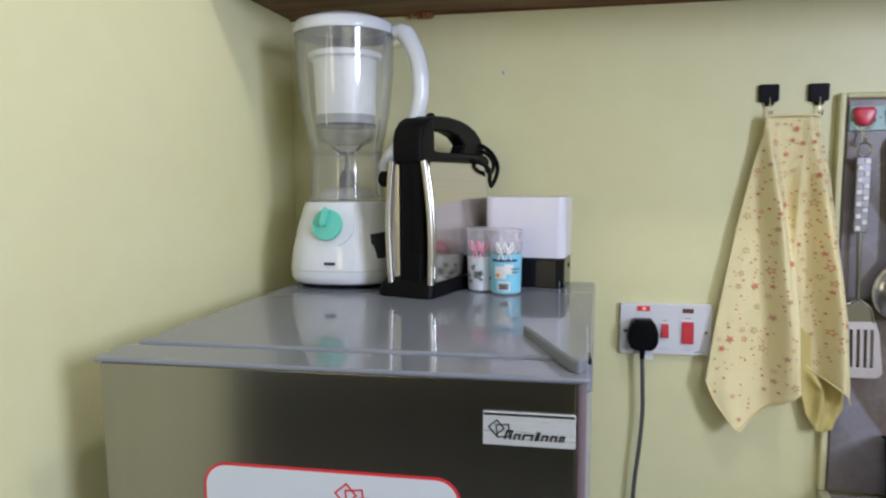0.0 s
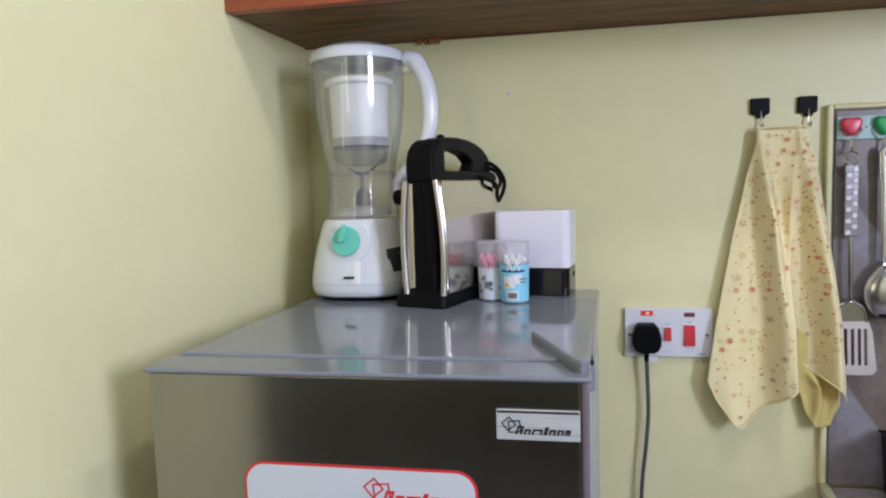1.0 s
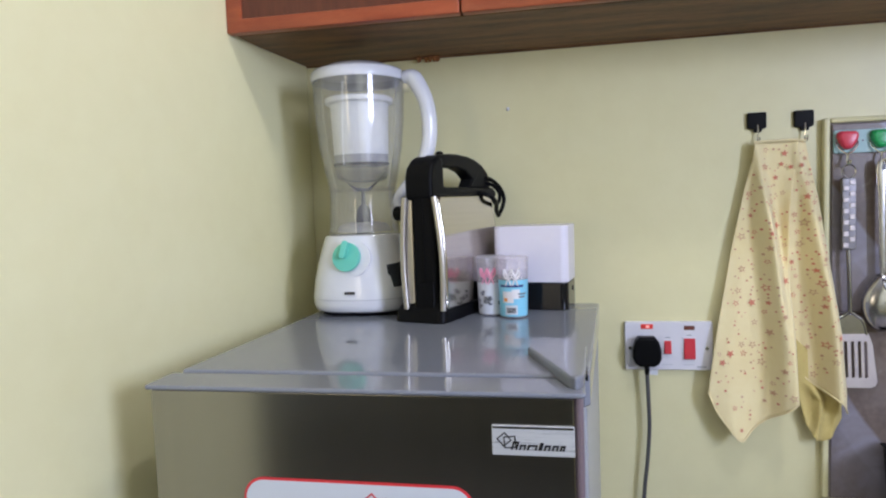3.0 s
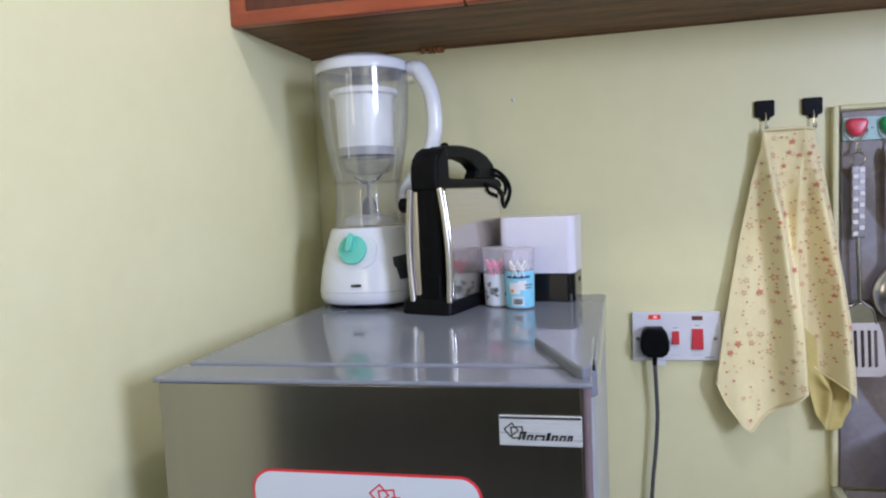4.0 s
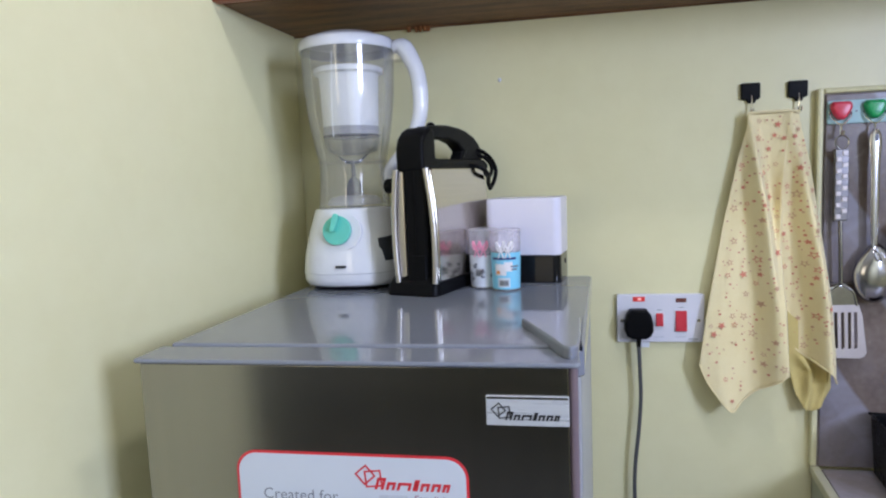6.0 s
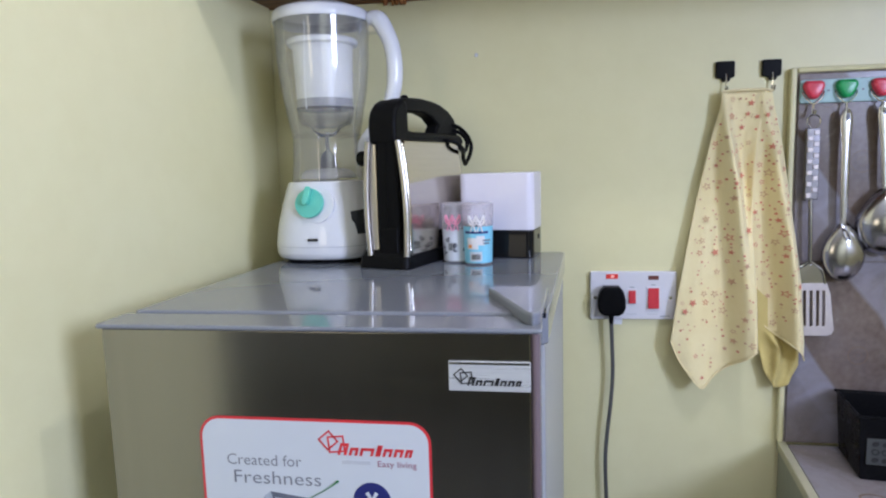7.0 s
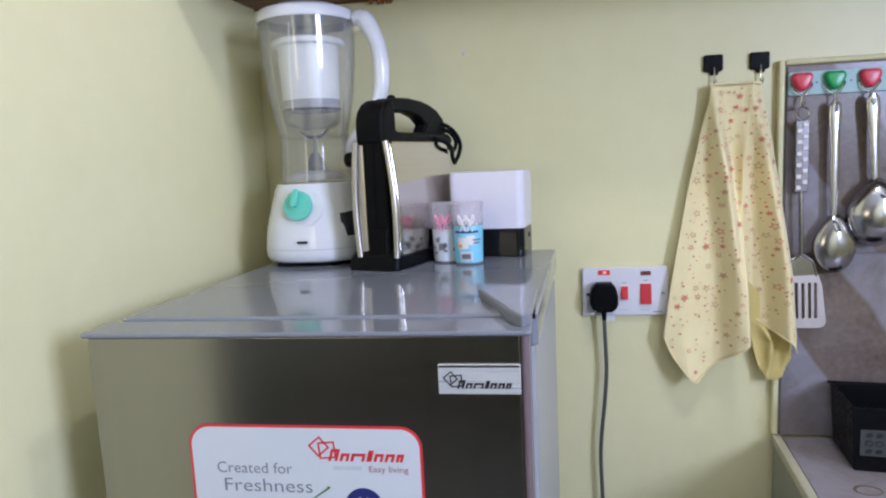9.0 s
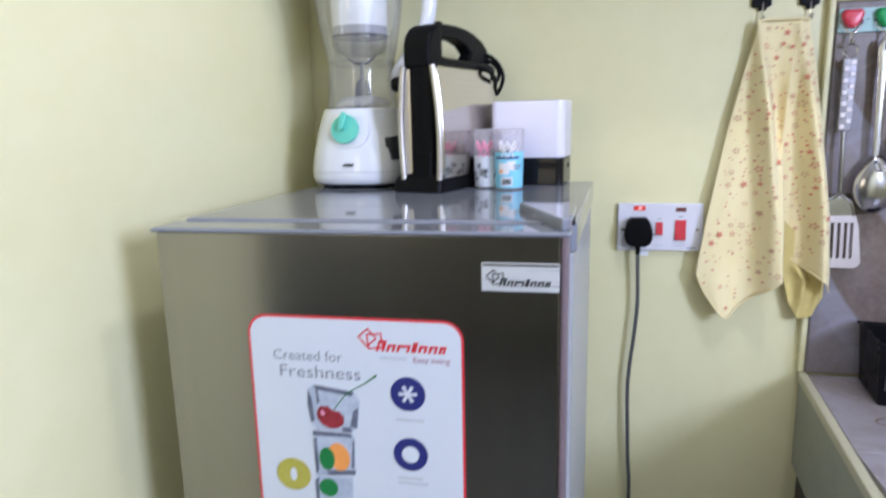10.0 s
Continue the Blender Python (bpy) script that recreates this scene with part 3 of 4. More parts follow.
    ob = new("icon_sign", mesh_of("icon_sign", b, PAPER, 0))
    ob.parent = sticker


icon(0.060, 1.0895, 0.0192, True)
icon(0.061, 1.0200, 0.0192, False)
icon(0.061, 0.948, 0.0192, False)
for x0, x1, z, h in ((0.046, 0.077, 1.0585, 0.003), (0.046, 0.074, 0.9905, 0.003), (0.046, 0.080, 0.9845, 0.003), (0.046, 0.078, 0.918, 0.003)):
    flat([(x0, z), (x1, z), (x1, z + h), (x0, z + h)], S, INKL, sticker, "caption", "pale caption line")
# ice cubes with fruit
cube1 = [(-0.053, 1.089), (-0.046, 1.094), (0.0, 1.088), (0.006, 1.079), (0.002, 1.046), (-0.008, 1.040), (-0.045, 1.041), (-0.051, 1.05)]
cube2 = [(-0.05, 1.034), (-0.002, 1.035), (-0.003, 0.99), (-0.049, 0.985)]
cube3 = [(-0.046, 0.984), (-0.006, 0.987), (-0.008, 0.93), (-0.05, 0.932)]
for o in (cube1, cube2, cube3):
    flat(o, S, ICE, sticker, "ice_cube", "grey-blue printed ice cube")
for o in ([(-0.053, 1.088), (-0.049, 1.078), (-0.047, 1.052), (-0.051, 1.05), (-0.054, 1.07)], [(-0.046, 1.0942), (0.0, 1.0882), (-0.003, 1.083), (-0.044, 1.089)],
          [(0.004, 1.070), (0.002, 1.046), (-0.006, 1.048), (-0.002, 1.066)], [(-0.036, 0.993), (-0.002, 0.996), (-0.003, 0.99), (-0.034, 0.987)], [(-0.05, 1.04), (-0.006, 1.039), (-0.004, 1.035), (-0.05, 1.034)]):
    flat(o, S - 0.0003, ICED, sticker, "ice_shade", "dark edge of the printed ice")
flat([(-0.044, 1.062), (-0.040, 1.0695), (-0.031, 1.0700), (-0.0255, 1.0655), (-0.018, 1.0645), (-0.0125, 1.0580), (-0.0135, 1.0500), (-0.020, 1.0450), (-0.029, 1.0440), (-0.038, 1.0480), (-0.0435, 1.0550)], S - 0.0005, CHERRY, sticker, "cherry", "dark red printed cherry")
flat(ellipse(-0.037, 1.062, 0.0022, 0.0035, 12, 0.5), S - 0.0008, PINK, sticker, "cherry_shine", "pale glint on the cherry")
for o in ([(-0.050, 1.030), (-0.046, 1.032), (-0.045, 0.992), (-0.049, 0.988)], [(-0.004, 1.030), (-0.002, 1.032), (-0.0035, 0.998), (-0.007, 0.999)], [(-0.051, 0.980), (-0.046, 0.984), (-0.047, 0.945), (-0.050, 0.94)],
          [(-0.044, 1.089), (-0.042, 1.0895), (-0.040, 1.075), (-0.043, 1.072)], [(-0.016, 1.046), (-0.006, 1.047), (-0.004, 1.041), (-0.014, 1.0405)]):
    flat(o, S - 0.00035, ICED, sticker, "ice_shade", "dark edge of the printed ice")
part("cherry_stalk", bm_tube([(-0.024, S - 0.0004, 1.066), (-0.008, S - 0.0004, 1.086), (0.012, S - 0.0004, 1.0985), (0.0235, S - 0.0004, 1.1065), (0.026, S - 0.0004, 1.109)], [0.0006, 0.0007, 0.0008, 0.0012, 0.0018], 6, flat=0.4), LEAF, sticker, "green stalk")
flat(ellipse(-0.021, 1.0105, 0.0125, 0.0165, 24, 0.2), S - 0.0005, ORANGE, sticker, "orange_slice", "printed orange slice")
flat(ellipse(-0.035, 1.0075, 0.009, 0.0135, 20), S - 0.0007, LEAF, sticker, "leaf", "printed green leaf")
flat(ellipse(-0.035, 0.972, 0.011, 0.011, 20), S - 0.0005, LEAF, sticker, "leaf", "printed green leaf")
kiwi = flat(ellipse(-0.076, 0.985, 0.0205, 0.0195, 28), S - 0.0005, KIWI, sticker, "kiwi_slice", "printed yellow-green kiwi slice")
flat(ellipse(-0.076, 0.985, 0.0165, 0.0155, 26), S - 0.0006, LEMON, sticker, "kiwi_flesh", "yellow flesh", [ellipse(-0.076, 0.985, 0.0115, 0.0110, 24)])
flat(ellipse(-0.076, 0.985, 0.004, 0.008, 16), S - 0.0008, PAPER, sticker, "kiwi_core", "pale core")


# ---- on the fridge ----
blender = thing("blender", "white countertop blender with a clear jar on the fridge", "blender", (0.2635, -0.15, TOP))
b = bm_lathe([(0, 0.006), (0.078, 0.006), (0.084, 0.010), (0.0865, 0.018), (0.0865, 0.034), (0.083, 0.060), (0.076, 0.092), (0.069, 0.122), (0.066, 0.129), (0.058, 0.131), (0, 0.131)], 56)
for v in b.verts:                                  # a rounded square plan, turning round towards the jar
    q = math.hypot(v.co.x, v.co.y)
    if q > 1e-6 and v.co.z > 0.0055:
        k = (abs(v.co.x / q) ** 2.7 + abs(v.co.y / q) ** 2.7) ** (-1 / 2.7)
        k = 1 + (k * 0.982 - 1) * min(1, max(0, (0.131 - v.co.z) / 0.05))
        v.co.x *= k
        v.co.y *= k
base = part("base", b, GLAZE, blender, "glossy white motor base", 40)
b = bm_lathe([(0.0863, 0.0268), (0.0869, 0.0272), (0.0869, 0.0280), (0.0863, 0.0284)], 56)
for v in b.verts:
    q = math.hypot(v.co.x, v.co.y)
    k = 0.982 * (abs(v.co.x / q) ** 2.7 + abs(v.co.y / q) ** 2.7) ** (-1 / 2.7)
    v.co.x, v.co.y = v.co.x * k, v.co.y * k
part("seam", b, INKL, base, "fine seam round the base")
for a in (0.8, 2.3, 3.9, 5.4):
    part("rubber_foot", bm_lathe([(0, 0), (0.011, 0), (0.011, 0.007), (0, 0.007)], 14, 0.062 * math.cos(a), 0.062 * math.sin(a)), BLACK, base)
part("skirt", bm_lathe([(0.0, 0.002), (0.074, 0.002), (0.078, 0.007), (0.0, 0.007)], 40), BLACK, base, "black underside")


def on_base(u, v):
    """A spot on the sloping side of the motor base, u round it in degrees, v up it."""
    a = radians(u)
    r = lerp([(0.034, 0.0865), (0.060, 0.083), (0.092, 0.076), (0.122, 0.069)], v) + 0.0006
    k = (abs(math.cos(a)) ** 2.7 + abs(math.sin(a)) ** 2.7) ** (-1 / 2.7)
    k = 1 + (k * 0.982 - 1) * min(1, max(0, (0.131 - v) / 0.05))
    return (r * k * math.cos(a), r * k * math.sin(a), v)


part("mirror_patch", bm_grid(lambda i, j: on_base(-50 + 5 * (1 - j) * (0 if j > 0.5 else 1) + 52 * i, 0.046 + (0.036 + 0.007 * i) * j), 16, 8), MIRRORED, base, "dark patch painted for the sandwich maker's reflection", 60)
tilt = pose(-0.0075, -0.074, 0.0955, 0, 0, -4) @ pose(0, 0, 0, -14, 0, 0)
b = bm_prism(ellipse(0.010, -0.002, 0.0290, 0.0290, 40), "y", 0.0010, 0.016, 0.0015)
bmesh.ops.transform(b, matrix=tilt, verts=b.verts[:])
part("dial_ring", b, WHITE, blender, "white raised ring")
b = bm_prism(ellipse(0, 0, 0.0235, 0.0235, 40), "y", -0.007, 0.0, 0.0015)
bmesh.ops.transform(b, matrix=tilt, verts=b.verts[:])
dial = part("dial", b, TEAL, blender, "mint green speed dial")
b = bm_prism(rrect(0.011, 0.03, 0.005, 5, -0.003, 0.010), "y", -0.018, -0.006, 0.002, taper=0.85)
bmesh.ops.transform(b, matrix=tilt @ pose(0, 0, 0, 0, 12, 0), verts=b.verts[:])
part("dial_grip", b, TEAL, dial, "mint green grip")
b = bmesh.new()
for k in range(4):
    bm_box(-0.010 + k * 0.004, -0.0075 + k * 0.0045, -0.0874, -0.0850, 0.0375, 0.0415, bm=b)
part("maker_mark", b, INKB, base, "small black unreadable mark", 0)

jar = part("jar", bm_lathe([(0.0600, 0.131), (0.0580, 0.150), (0.0560, 0.175), (0.0550, 0.203), (0.0560, 0.206), (0.0620, 0.235), (0.0690, 0.275), (0.0738, 0.320), (0.0755, 0.360), (0.0763, 0.390), (0.0765, 0.396),
                            (0.0748, 0.396), (0.0737, 0.360), (0.0718, 0.320), (0.0670, 0.275), (0.0600, 0.235), (0.0540, 0.208), (0.0540, 0.175), (0.0560, 0.150), (0.058, 0.134)], 56), JAR, blender, "clear plastic jar, empty", 60)
part("waist_ring", bm_lathe([(0.0552, 0.2015), (0.0570, 0.2035), (0.0570, 0.2055), (0.0556, 0.2070)], 56), JAR, jar, "clear ridge round the waist")
b = bmesh.new()
for k in range(10):
    z = 0.25 + k * 0.013
    r = lerp([(0.235, 0.0625), (0.275, 0.0695), (0.32, 0.0743), (0.39, 0.0785)], z)
    a = radians(262 + k * 0.8)
    bm_box(r * math.cos(a) - 0.0004, r * math.cos(a) + 0.0004, r * math.sin(a) - 0.0006, r * math.sin(a) - 0.0001, z - 0.007, z + 0.0055, bm=b)
part("scale_line", b, FROST, jar, "faint white measuring line", 0)
filt = part("filter", bm_lathe([(0, 0.346), (0.054, 0.346), (0.057, 0.348), (0.057, 0.355), (0.053, 0.357), (0.050, 0.350), (0.0485, 0.341), (0.0455, 0.262), (0, 0.262)], 48), FROST, jar, "milky white filter insert")
part("filter_band", bm_lathe([(0, 0.2635), (0.0452, 0.2635), (0.0455, 0.258), (0.0450, 0.2475), (0, 0.2475)], 48), GREYT, jar, "grey lower band")
part("filter_rim", bm_lathe([(0, 0.2485), (0.047, 0.2485), (0.0475, 0.2465), (0.046, 0.2445), (0, 0.2445)], 48), SMOKE, jar, "thin dark rim")
part("filter_bowl", bm_lathe([(0.046, 0.2445), (0.0455, 0.232), (0.041, 0.222), (0.028, 0.217), (0, 0.2165)], 40), JAR, jar, "clear rounded foot of the insert", 60)
b = bm_lathe([(0, 0.208), (0.003, 0.207), (0.0035, 0.180), (0.008, 0.176), (0.012, 0.168), (0.0145, 0.150), (0.017, 0.132), (0, 0.132)], 20)
part("blade_hub", b, HUB, jar, "dark grey blade hub")
b = bmesh.new()
for a, up in ((20, 0.012), (110, 0.003), (200, 0.010), (290, 0.002)):
    c, s = math.cos(radians(a)), math.sin(radians(a))
    bm_tube([(0, 0, 0.205), (0.010 * c, 0.010 * s, 0.205), (0.024 * c, 0.024 * s, 0.205 + up)], [0.004, 0.004, 0.0015], 6, b, 0.25)
part("blade", b, UTENSIL, jar, "steel blades")
part("collar", bm_lathe([(0.046, 0.1335), (0.045, 0.140), (0.038, 0.147), (0.024, 0.150), (0.018, 0.149)], 40), HAZE, jar, "milky white collar at the foot of the jar", 60)
part("lid", bm_lathe([(0.0755, 0.382), (0.0775, 0.382), (0.0790, 0.386), (0.0780, 0.396), (0.0740, 0.4005), (0.0600, 0.4050), (0.050, 0.4095), (0.030, 0.4120), (0, 0.4125)], 56), WHITE, blender, "white snap-on lid", 40)
H = [(0.0800, -0.005, 0.3850), (0.0900, -0.006, 0.3855), (0.0985, -0.007, 0.3810), (0.1075, -0.008, 0.366), (0.1170, -0.009, 0.343), (0.1215, -0.010, 0.312), (0.1195, -0.010, 0.276), (0.1080, -0.009, 0.243), (0.0920, -0.008, 0.220), (0.0700, -0.006, 0.198), (0.0600, -0.004, 0.184), (0.0600, -0.003, 0.166)]
part("handle", bm_tube(H, [0.0110, 0.0135, 0.0148, 0.0140, 0.0132, 0.0130, 0.0125, 0.0115, 0.0110, 0.0095, 0.0075, 0.0060], 16, flat=0.9), WHITE, blender, "white curved handle", 60)
part("lug", bm_box(0.072, 0.098, -0.013, 0.005, 0.362, 0.396, 0.004), JAR, blender, "clear lug between jar and handle")

maker = thing("sandwich_maker", "black and steel sandwich maker stored upright on the fridge", "sandwich maker", (0.421, -0.288, TOP), -17.8)
part("foot_plate", bm_prism(rrect(0.088, 0.210, 0.012, 5, -0.0385, 0.0985), "z", 0, 0.020, 0.003, taper=0.96), BLACK, maker, "flared black foot")
part("skirt", bm_prism(rrect(0.084, 0.204, 0.014, 5, -0.0385, 0.0985), "z", 0.018, 0.044, 0.003, taper=0.80), BLACK, maker, "sloping black skirt")
part("hinge_spine", bm_box(-0.050, -0.009, 0.0015, 0.194, 0.016, 0.192, 0.008, 3), BLACK, maker, "black plastic middle")
part("side_strip", bm_box(-0.0655, -0.0485, 0.0040, 0.19, 0.0195, 0.187, 0.004, 2), STRIP, maker, "satin steel strip")
b = bmesh.new()
bm_box(-0.0310, -0.0285, 0.0005, 0.003, 0.062, 0.185, bm=b)
bm_box(-0.046, -0.014, 0.0003, 0.003, 0.022, 0.060, 0.001, 1, b)
part("spine_groove", b, BLACK, maker, "groove and latch")
for xa, xb, sgn in ((-0.011, 0.0, 1), (-0.0595, -0.067, -1)):
    b = bm_prism(rrect(0.189, 0.168, 0.010, 6, 0.099, 0.103), "x", xa, xb, 0.004, seg=3)
    bmesh.ops.subdivide_edges(b, edges=[e for e in b.edges if abs(e.verts[0].co.z - e.verts[1].co.z) > 0.05], cuts=8, use_grid_fill=True)
    for v in b.verts:
        t = min(max((v.co.z - 0.019) / 0.168, 0), 1)
        v.co.x += sgn * (0.005 * math.sin(math.pi * t) + (0.009 if sgn > 0 else 0.003) * (1 - t) - 0.004)
    part("steel_plate", b, BRUSHED, maker, "mirror-bright steel face", 40)
    b = bm_tube([(xb + sgn * (0.005 * math.sin(math.pi * t) + (0.009 if sgn > 0 else 0.003) * (1 - t) - 0.0085), 0.001, 0.0195 + 0.167 * t) for t in np.linspace(0, 1, 9)], 0.0048, 10)
    part("plate_edge", b, STRIP, maker, "pale satin edge of the steel face", 60)
cap = [(0.0, 0.182), (-0.001, 0.205), (0.0, 0.218), (0.005, 0.231), (0.016, 0.2415), (0.030, 0.2475), (0.040, 0.244), (0.0425, 0.226), (0.043, 0.2035), (0.056, 0.2010), (0.222, 0.2010), (0.234, 0.196), (0.236, 0.184), (0.220, 0.182)]
part("top_cap", bm_prism(cap, "x", -0.058, -0.012, 0.006, seg=3), BLACK, maker, "black cap with an upright front post", 40)
outer = [(0.030, 0.203), (0.026, 0.2440), (0.045, 0.2505), (0.080, 0.2535), (0.111, 0.2545), (0.147, 0.2525), (0.174, 0.2485), (0.202, 0.2405), (0.222, 0.2290), (0.234, 0.2155), (0.234, 0.199), (0.148, 0.199), (0.152, 0.2050), (0.160, 0.2150), (0.140, 0.2265), (0.1100, 0.2325), (0.0547, 0.2315), (0.0440, 0.2235), (0.0420, 0.203)]
part("handle", bm_prism(outer, "x", -0.047, -0.023, 0.0045, seg=3), BLACK, maker, "black arched carrying handle", 40)
part("lamp_bump", bm_lathe([(0.007, 0.2515), (0.006, 0.2555), (0.003, 0.2575), (0, 0.258)], 14, -0.036, 0.072), BLACK, maker, "small black bump on the handle")
part("knob", bm_prism(ellipse(0.030, 0.163, 0.0115, 0.0115, 20), "x", -0.094, -0.064, 0.003), BLACK, maker, "round black knob")
b = bm_tube([(-0.034, 0.198, 0.220), (-0.020, 0.222, 0.216), (-0.011, 0.242, 0.203), (-0.008, 0.256, 0.184), (-0.008, 0.249, 0.166), (-0.010, 0.2345, 0.151)], 0.0036, 8)
bm_tube([(-0.010, 0.2345, 0.151), (-0.006, 0.218, 0.160), (0.002, 0.200, 0.171), (0.007, 0.182, 0.179), (0.003, 0.166, 0.187), (-0.014, 0.160, 0.192)], 0.0036, 8, b)
bm_tube([(-0.034, 0.200, 0.210), (-0.018, 0.226, 0.206), (-0.010, 0.240, 0.192), (-0.009, 0.238, 0.178), (-0.008, 0.222, 0.172), (-0.006, 0.204, 0.178), (-0.016, 0.194, 0.190)], 0.0034, 8, b)
part("cord", b, BLACK, maker, "black cord looped behind the handle")

canister = thing("storage_canister", "white box canister with a glossy black base", "canister", (0.549, -0.127, TOP), -9)
part("lower_case", bm_prism(rrect(0.119, 0.084, 0.012, 6), "z", 0, 0.044, 0.002), GLOSS, canister, "glossy black lower half", 40)
part("upper_case", bm_prism(rrect(0.121, 0.086, 0.013, 6), "z", 0.0442, 0.1355, 0.0025), LILAC, canister, "lilac-white upper half", 40)
b = bmesh.new()
bm_prism(ellipse(0.01, 0.030, 0.004, 0.004, 14), "x", 0.0592, 0.0605, bm=b)
part("latch", b, BLACK, canister, "small black catch")


def bud_cup(x, y, label, wrap, cow):
    """A clear cup of cotton buds with a printed wrapper."""
    cup = thing("cotton_bud_cup", label, "cotton bud cup", (x, y, TOP), group="cotton bud cups")
    wall = lambda z: 0.0206 + 0.0026 * z / 0.09
    part("cup_shell", bm_lathe([(0, 0.0004), (0.0195, 0.0004), (wall(0), 0.002), (wall(0.09), 0.088), (wall(0.09) + 0.0008, 0.0905), (0.021, 0.092), (0, 0.0925)], 32), CUP, cup, "clear plastic cup and lid", 60)
    top = 0.058 if not cow else 0.052
    rows = [(wall(z) + 0.0003, z) for z in np.linspace(0.003, top, 6)]
    lab = part("wrapper", bm_lathe([(r, float(z)) for r, z in rows], 32), wrap, cup, "printed paper wrapper", 60)
    b = bmesh.new()
    for k in range(17):
        rr, a = (0.0125 if k < 11 else 0.006), k * 0.571 * (1 if k < 11 else 1.9)
        px, py = rr * math.cos(a), rr * math.sin(a)
        h = 0.062 + 0.009 * random.random()
        bm_lathe([(0, 0.006), (0.0012, 0.007), (0.0012, h - 0.012), (0.0026, h - 0.010), (0.0029, h - 0.004), (0.0016, h), (0, h + 0.0005)], 8, px, py, b)
    part("cotton_buds", b, COTTON, cup, "white cotton buds")

    def on_wall(u, z, r=0.0004):
        a = radians(-90 + u)
        return ((wall(z) + r) * math.cos(a), (wall(z) + r) * math.sin(a), z)

    def patch(name, u0, u1, z0, z1, m, r=0.0006, lbl=""):
        part(name, bm_grid(lambda i, j: on_wall(u0 + (u1 - u0) * i, z0 + (z1 - z0) * j, r), 6, 2), m, lab, lbl, 60)

    if cow:
        random.seed(4)
        b = bmesh.new()
        for k in range(13):
            u, z, w, h = random.uniform(-80, 75), random.uniform(0.012, 0.05), random.uniform(5, 13), random.uniform(0.002, 0.005)
            vs = [b.verts.new(on_wall(u + w * math.cos(t) * (1 + 0.3 * math.sin(3 * t + k)), z + h * math.sin(t) * (1 + 0.3 * math.cos(2 * t + k)), 0.0006)) for t in np.linspace(0, 6.0, 11)]
            b.faces.new(vs)
        part("spot", b, INKG, lab, "grey cow spots", 0)
        for k in range(5):
            patch("bar", -28 + k * 6, -25 + k * 6, 0.020, 0.031, INKB, 0.0008)
    else:
        patch("panel", -30, 20, 0.006, 0.020, PAPER, 0.0006, "white code panel")
        for k in range(9):
            patch("bar", -22 + k * 4, -19.6 + k * 4, 0.0085, 0.0165, INKB, 0.0009)
        patch("title", -52, 46, 0.0475, 0.0510, INKN, 0.0007, "row of small dark lettering")
        patch("picture", -40, 5, 0.024, 0.041, COTTON, 0.0006, "pale picture of cotton")
        patch("picture", -2, 30, 0.030, 0.044, COTTON, 0.0008, "pale picture of cotton")
        patch("fruit", -34, -20, 0.026, 0.031, ORANGE, 0.0010, "small orange detail")
        patch("text_line", 22, 58, 0.036, 0.0385, INKG, 0.0010)
        patch("text_line", 24, 52, 0.0315, 0.034, INKG, 0.0010)
    b = bmesh.new()
    for u in (-22, 4) if cow else (-14, 12):
        for s in (-1, 1):
            pts = [on_wall(u, 0.062, 0.001), on_wall(u + s * 9, 0.070, 0.001), on_wall(u + s * 15, 0.074, 0.001), on_wall(u + s * 16, 0.067, 0.001), on_wall(u + s * 8, 0.061, 0.001)]
            bm_tube(pts, 0.0021, 6, b, 0.5, True)
            bm_tube([on_wall(u, 0.062, 0.001), on_wall(u + s * 6, 0.055, 0.001), on_wall(u + s * 10, 0.050, 0.001)], 0.0012, 6, b, 0.5)
    part("bow", b, PINK if cow else COTTON, cup, "pink printed bow" if cow else "white printed bow")
    return cup


bud_cup(0.484, -0.203, "clear cup of cotton buds with cow-spotted wrapper", PAPER, True)
bud_cup(0.5195, -0.225, "clear cup of cotton buds with blue wrapper", BLUEL, False)
random.seed(11)


# ---- the cooker socket ----
socket = thing("cooker_socket", "white cooker socket plate with red switches on the wall", "socket", (0.776, 0, 1.175))
part("plate", bm_prism(rrect(0.151, 0.088, 0.004, 4), "y", -0.010, 0.0, 0.0025), SOCKETW, socket, "white plastic plate")
part("neon", bm_box(-0.0475, -0.0265, -0.0112, -0.009, 0.031, 0.0395, 0.0005, 1), NEON, socket, "glowing red neon window")
part("neon_pip", bm_box(-0.039, -0.033, -0.0116, -0.010, 0.033, 0.0375, 0.0005, 1), PIP, socket, "bright neon pip")
part("neon", bm_box(0.0265, 0.0445, -0.0112, -0.009, 0.029, 0.0365, 0.0005, 1), NEOND, socket, "dark red unlit neon window")
for x, z, w, h in ((-0.0015, -0.002, 0.0125, 0.0235), (0.0355, -0.0045, 0.0195, 0.037)):
    part("switch_surround", bm_prism(rrect(w + 0.005, h + 0.005, 0.001, 3, x, z), "y", -0.0112, -0.009, 0.0005), SOCKETW, socket)
    b = bm_box(x - w / 2, x + w / 2, -0.0155, -0.009, z - h / 2, z + h / 2, 0.001, 1)
    for v in b.verts:
        if v.co.y < -0.012:
            v.co.y += 0.0035 * (v.co.z - z + h / 2) / h
    part("switch", b, SWITCH, socket, "red rocker switch")
    part("switch_mark", bm_box(x - 0.004, x + 0.004, -0.0103, -0.0099, z + h / 2 + 0.005, z + h / 2 + 0.0062), INKG, socket, "tiny mark", 0)
    part("switch_mark", bm_box(x - 0.010, x + 0.008, -0.0103, -0.0099, -0.0345, -0.0333), INKL, socket, "tiny mark", 0)
part("maker_mark", bm_box(0.048, 0.064, -0.0103, -0.0099, -0.0385, -0.0370), INKG, socket, "tiny dark line", 0)
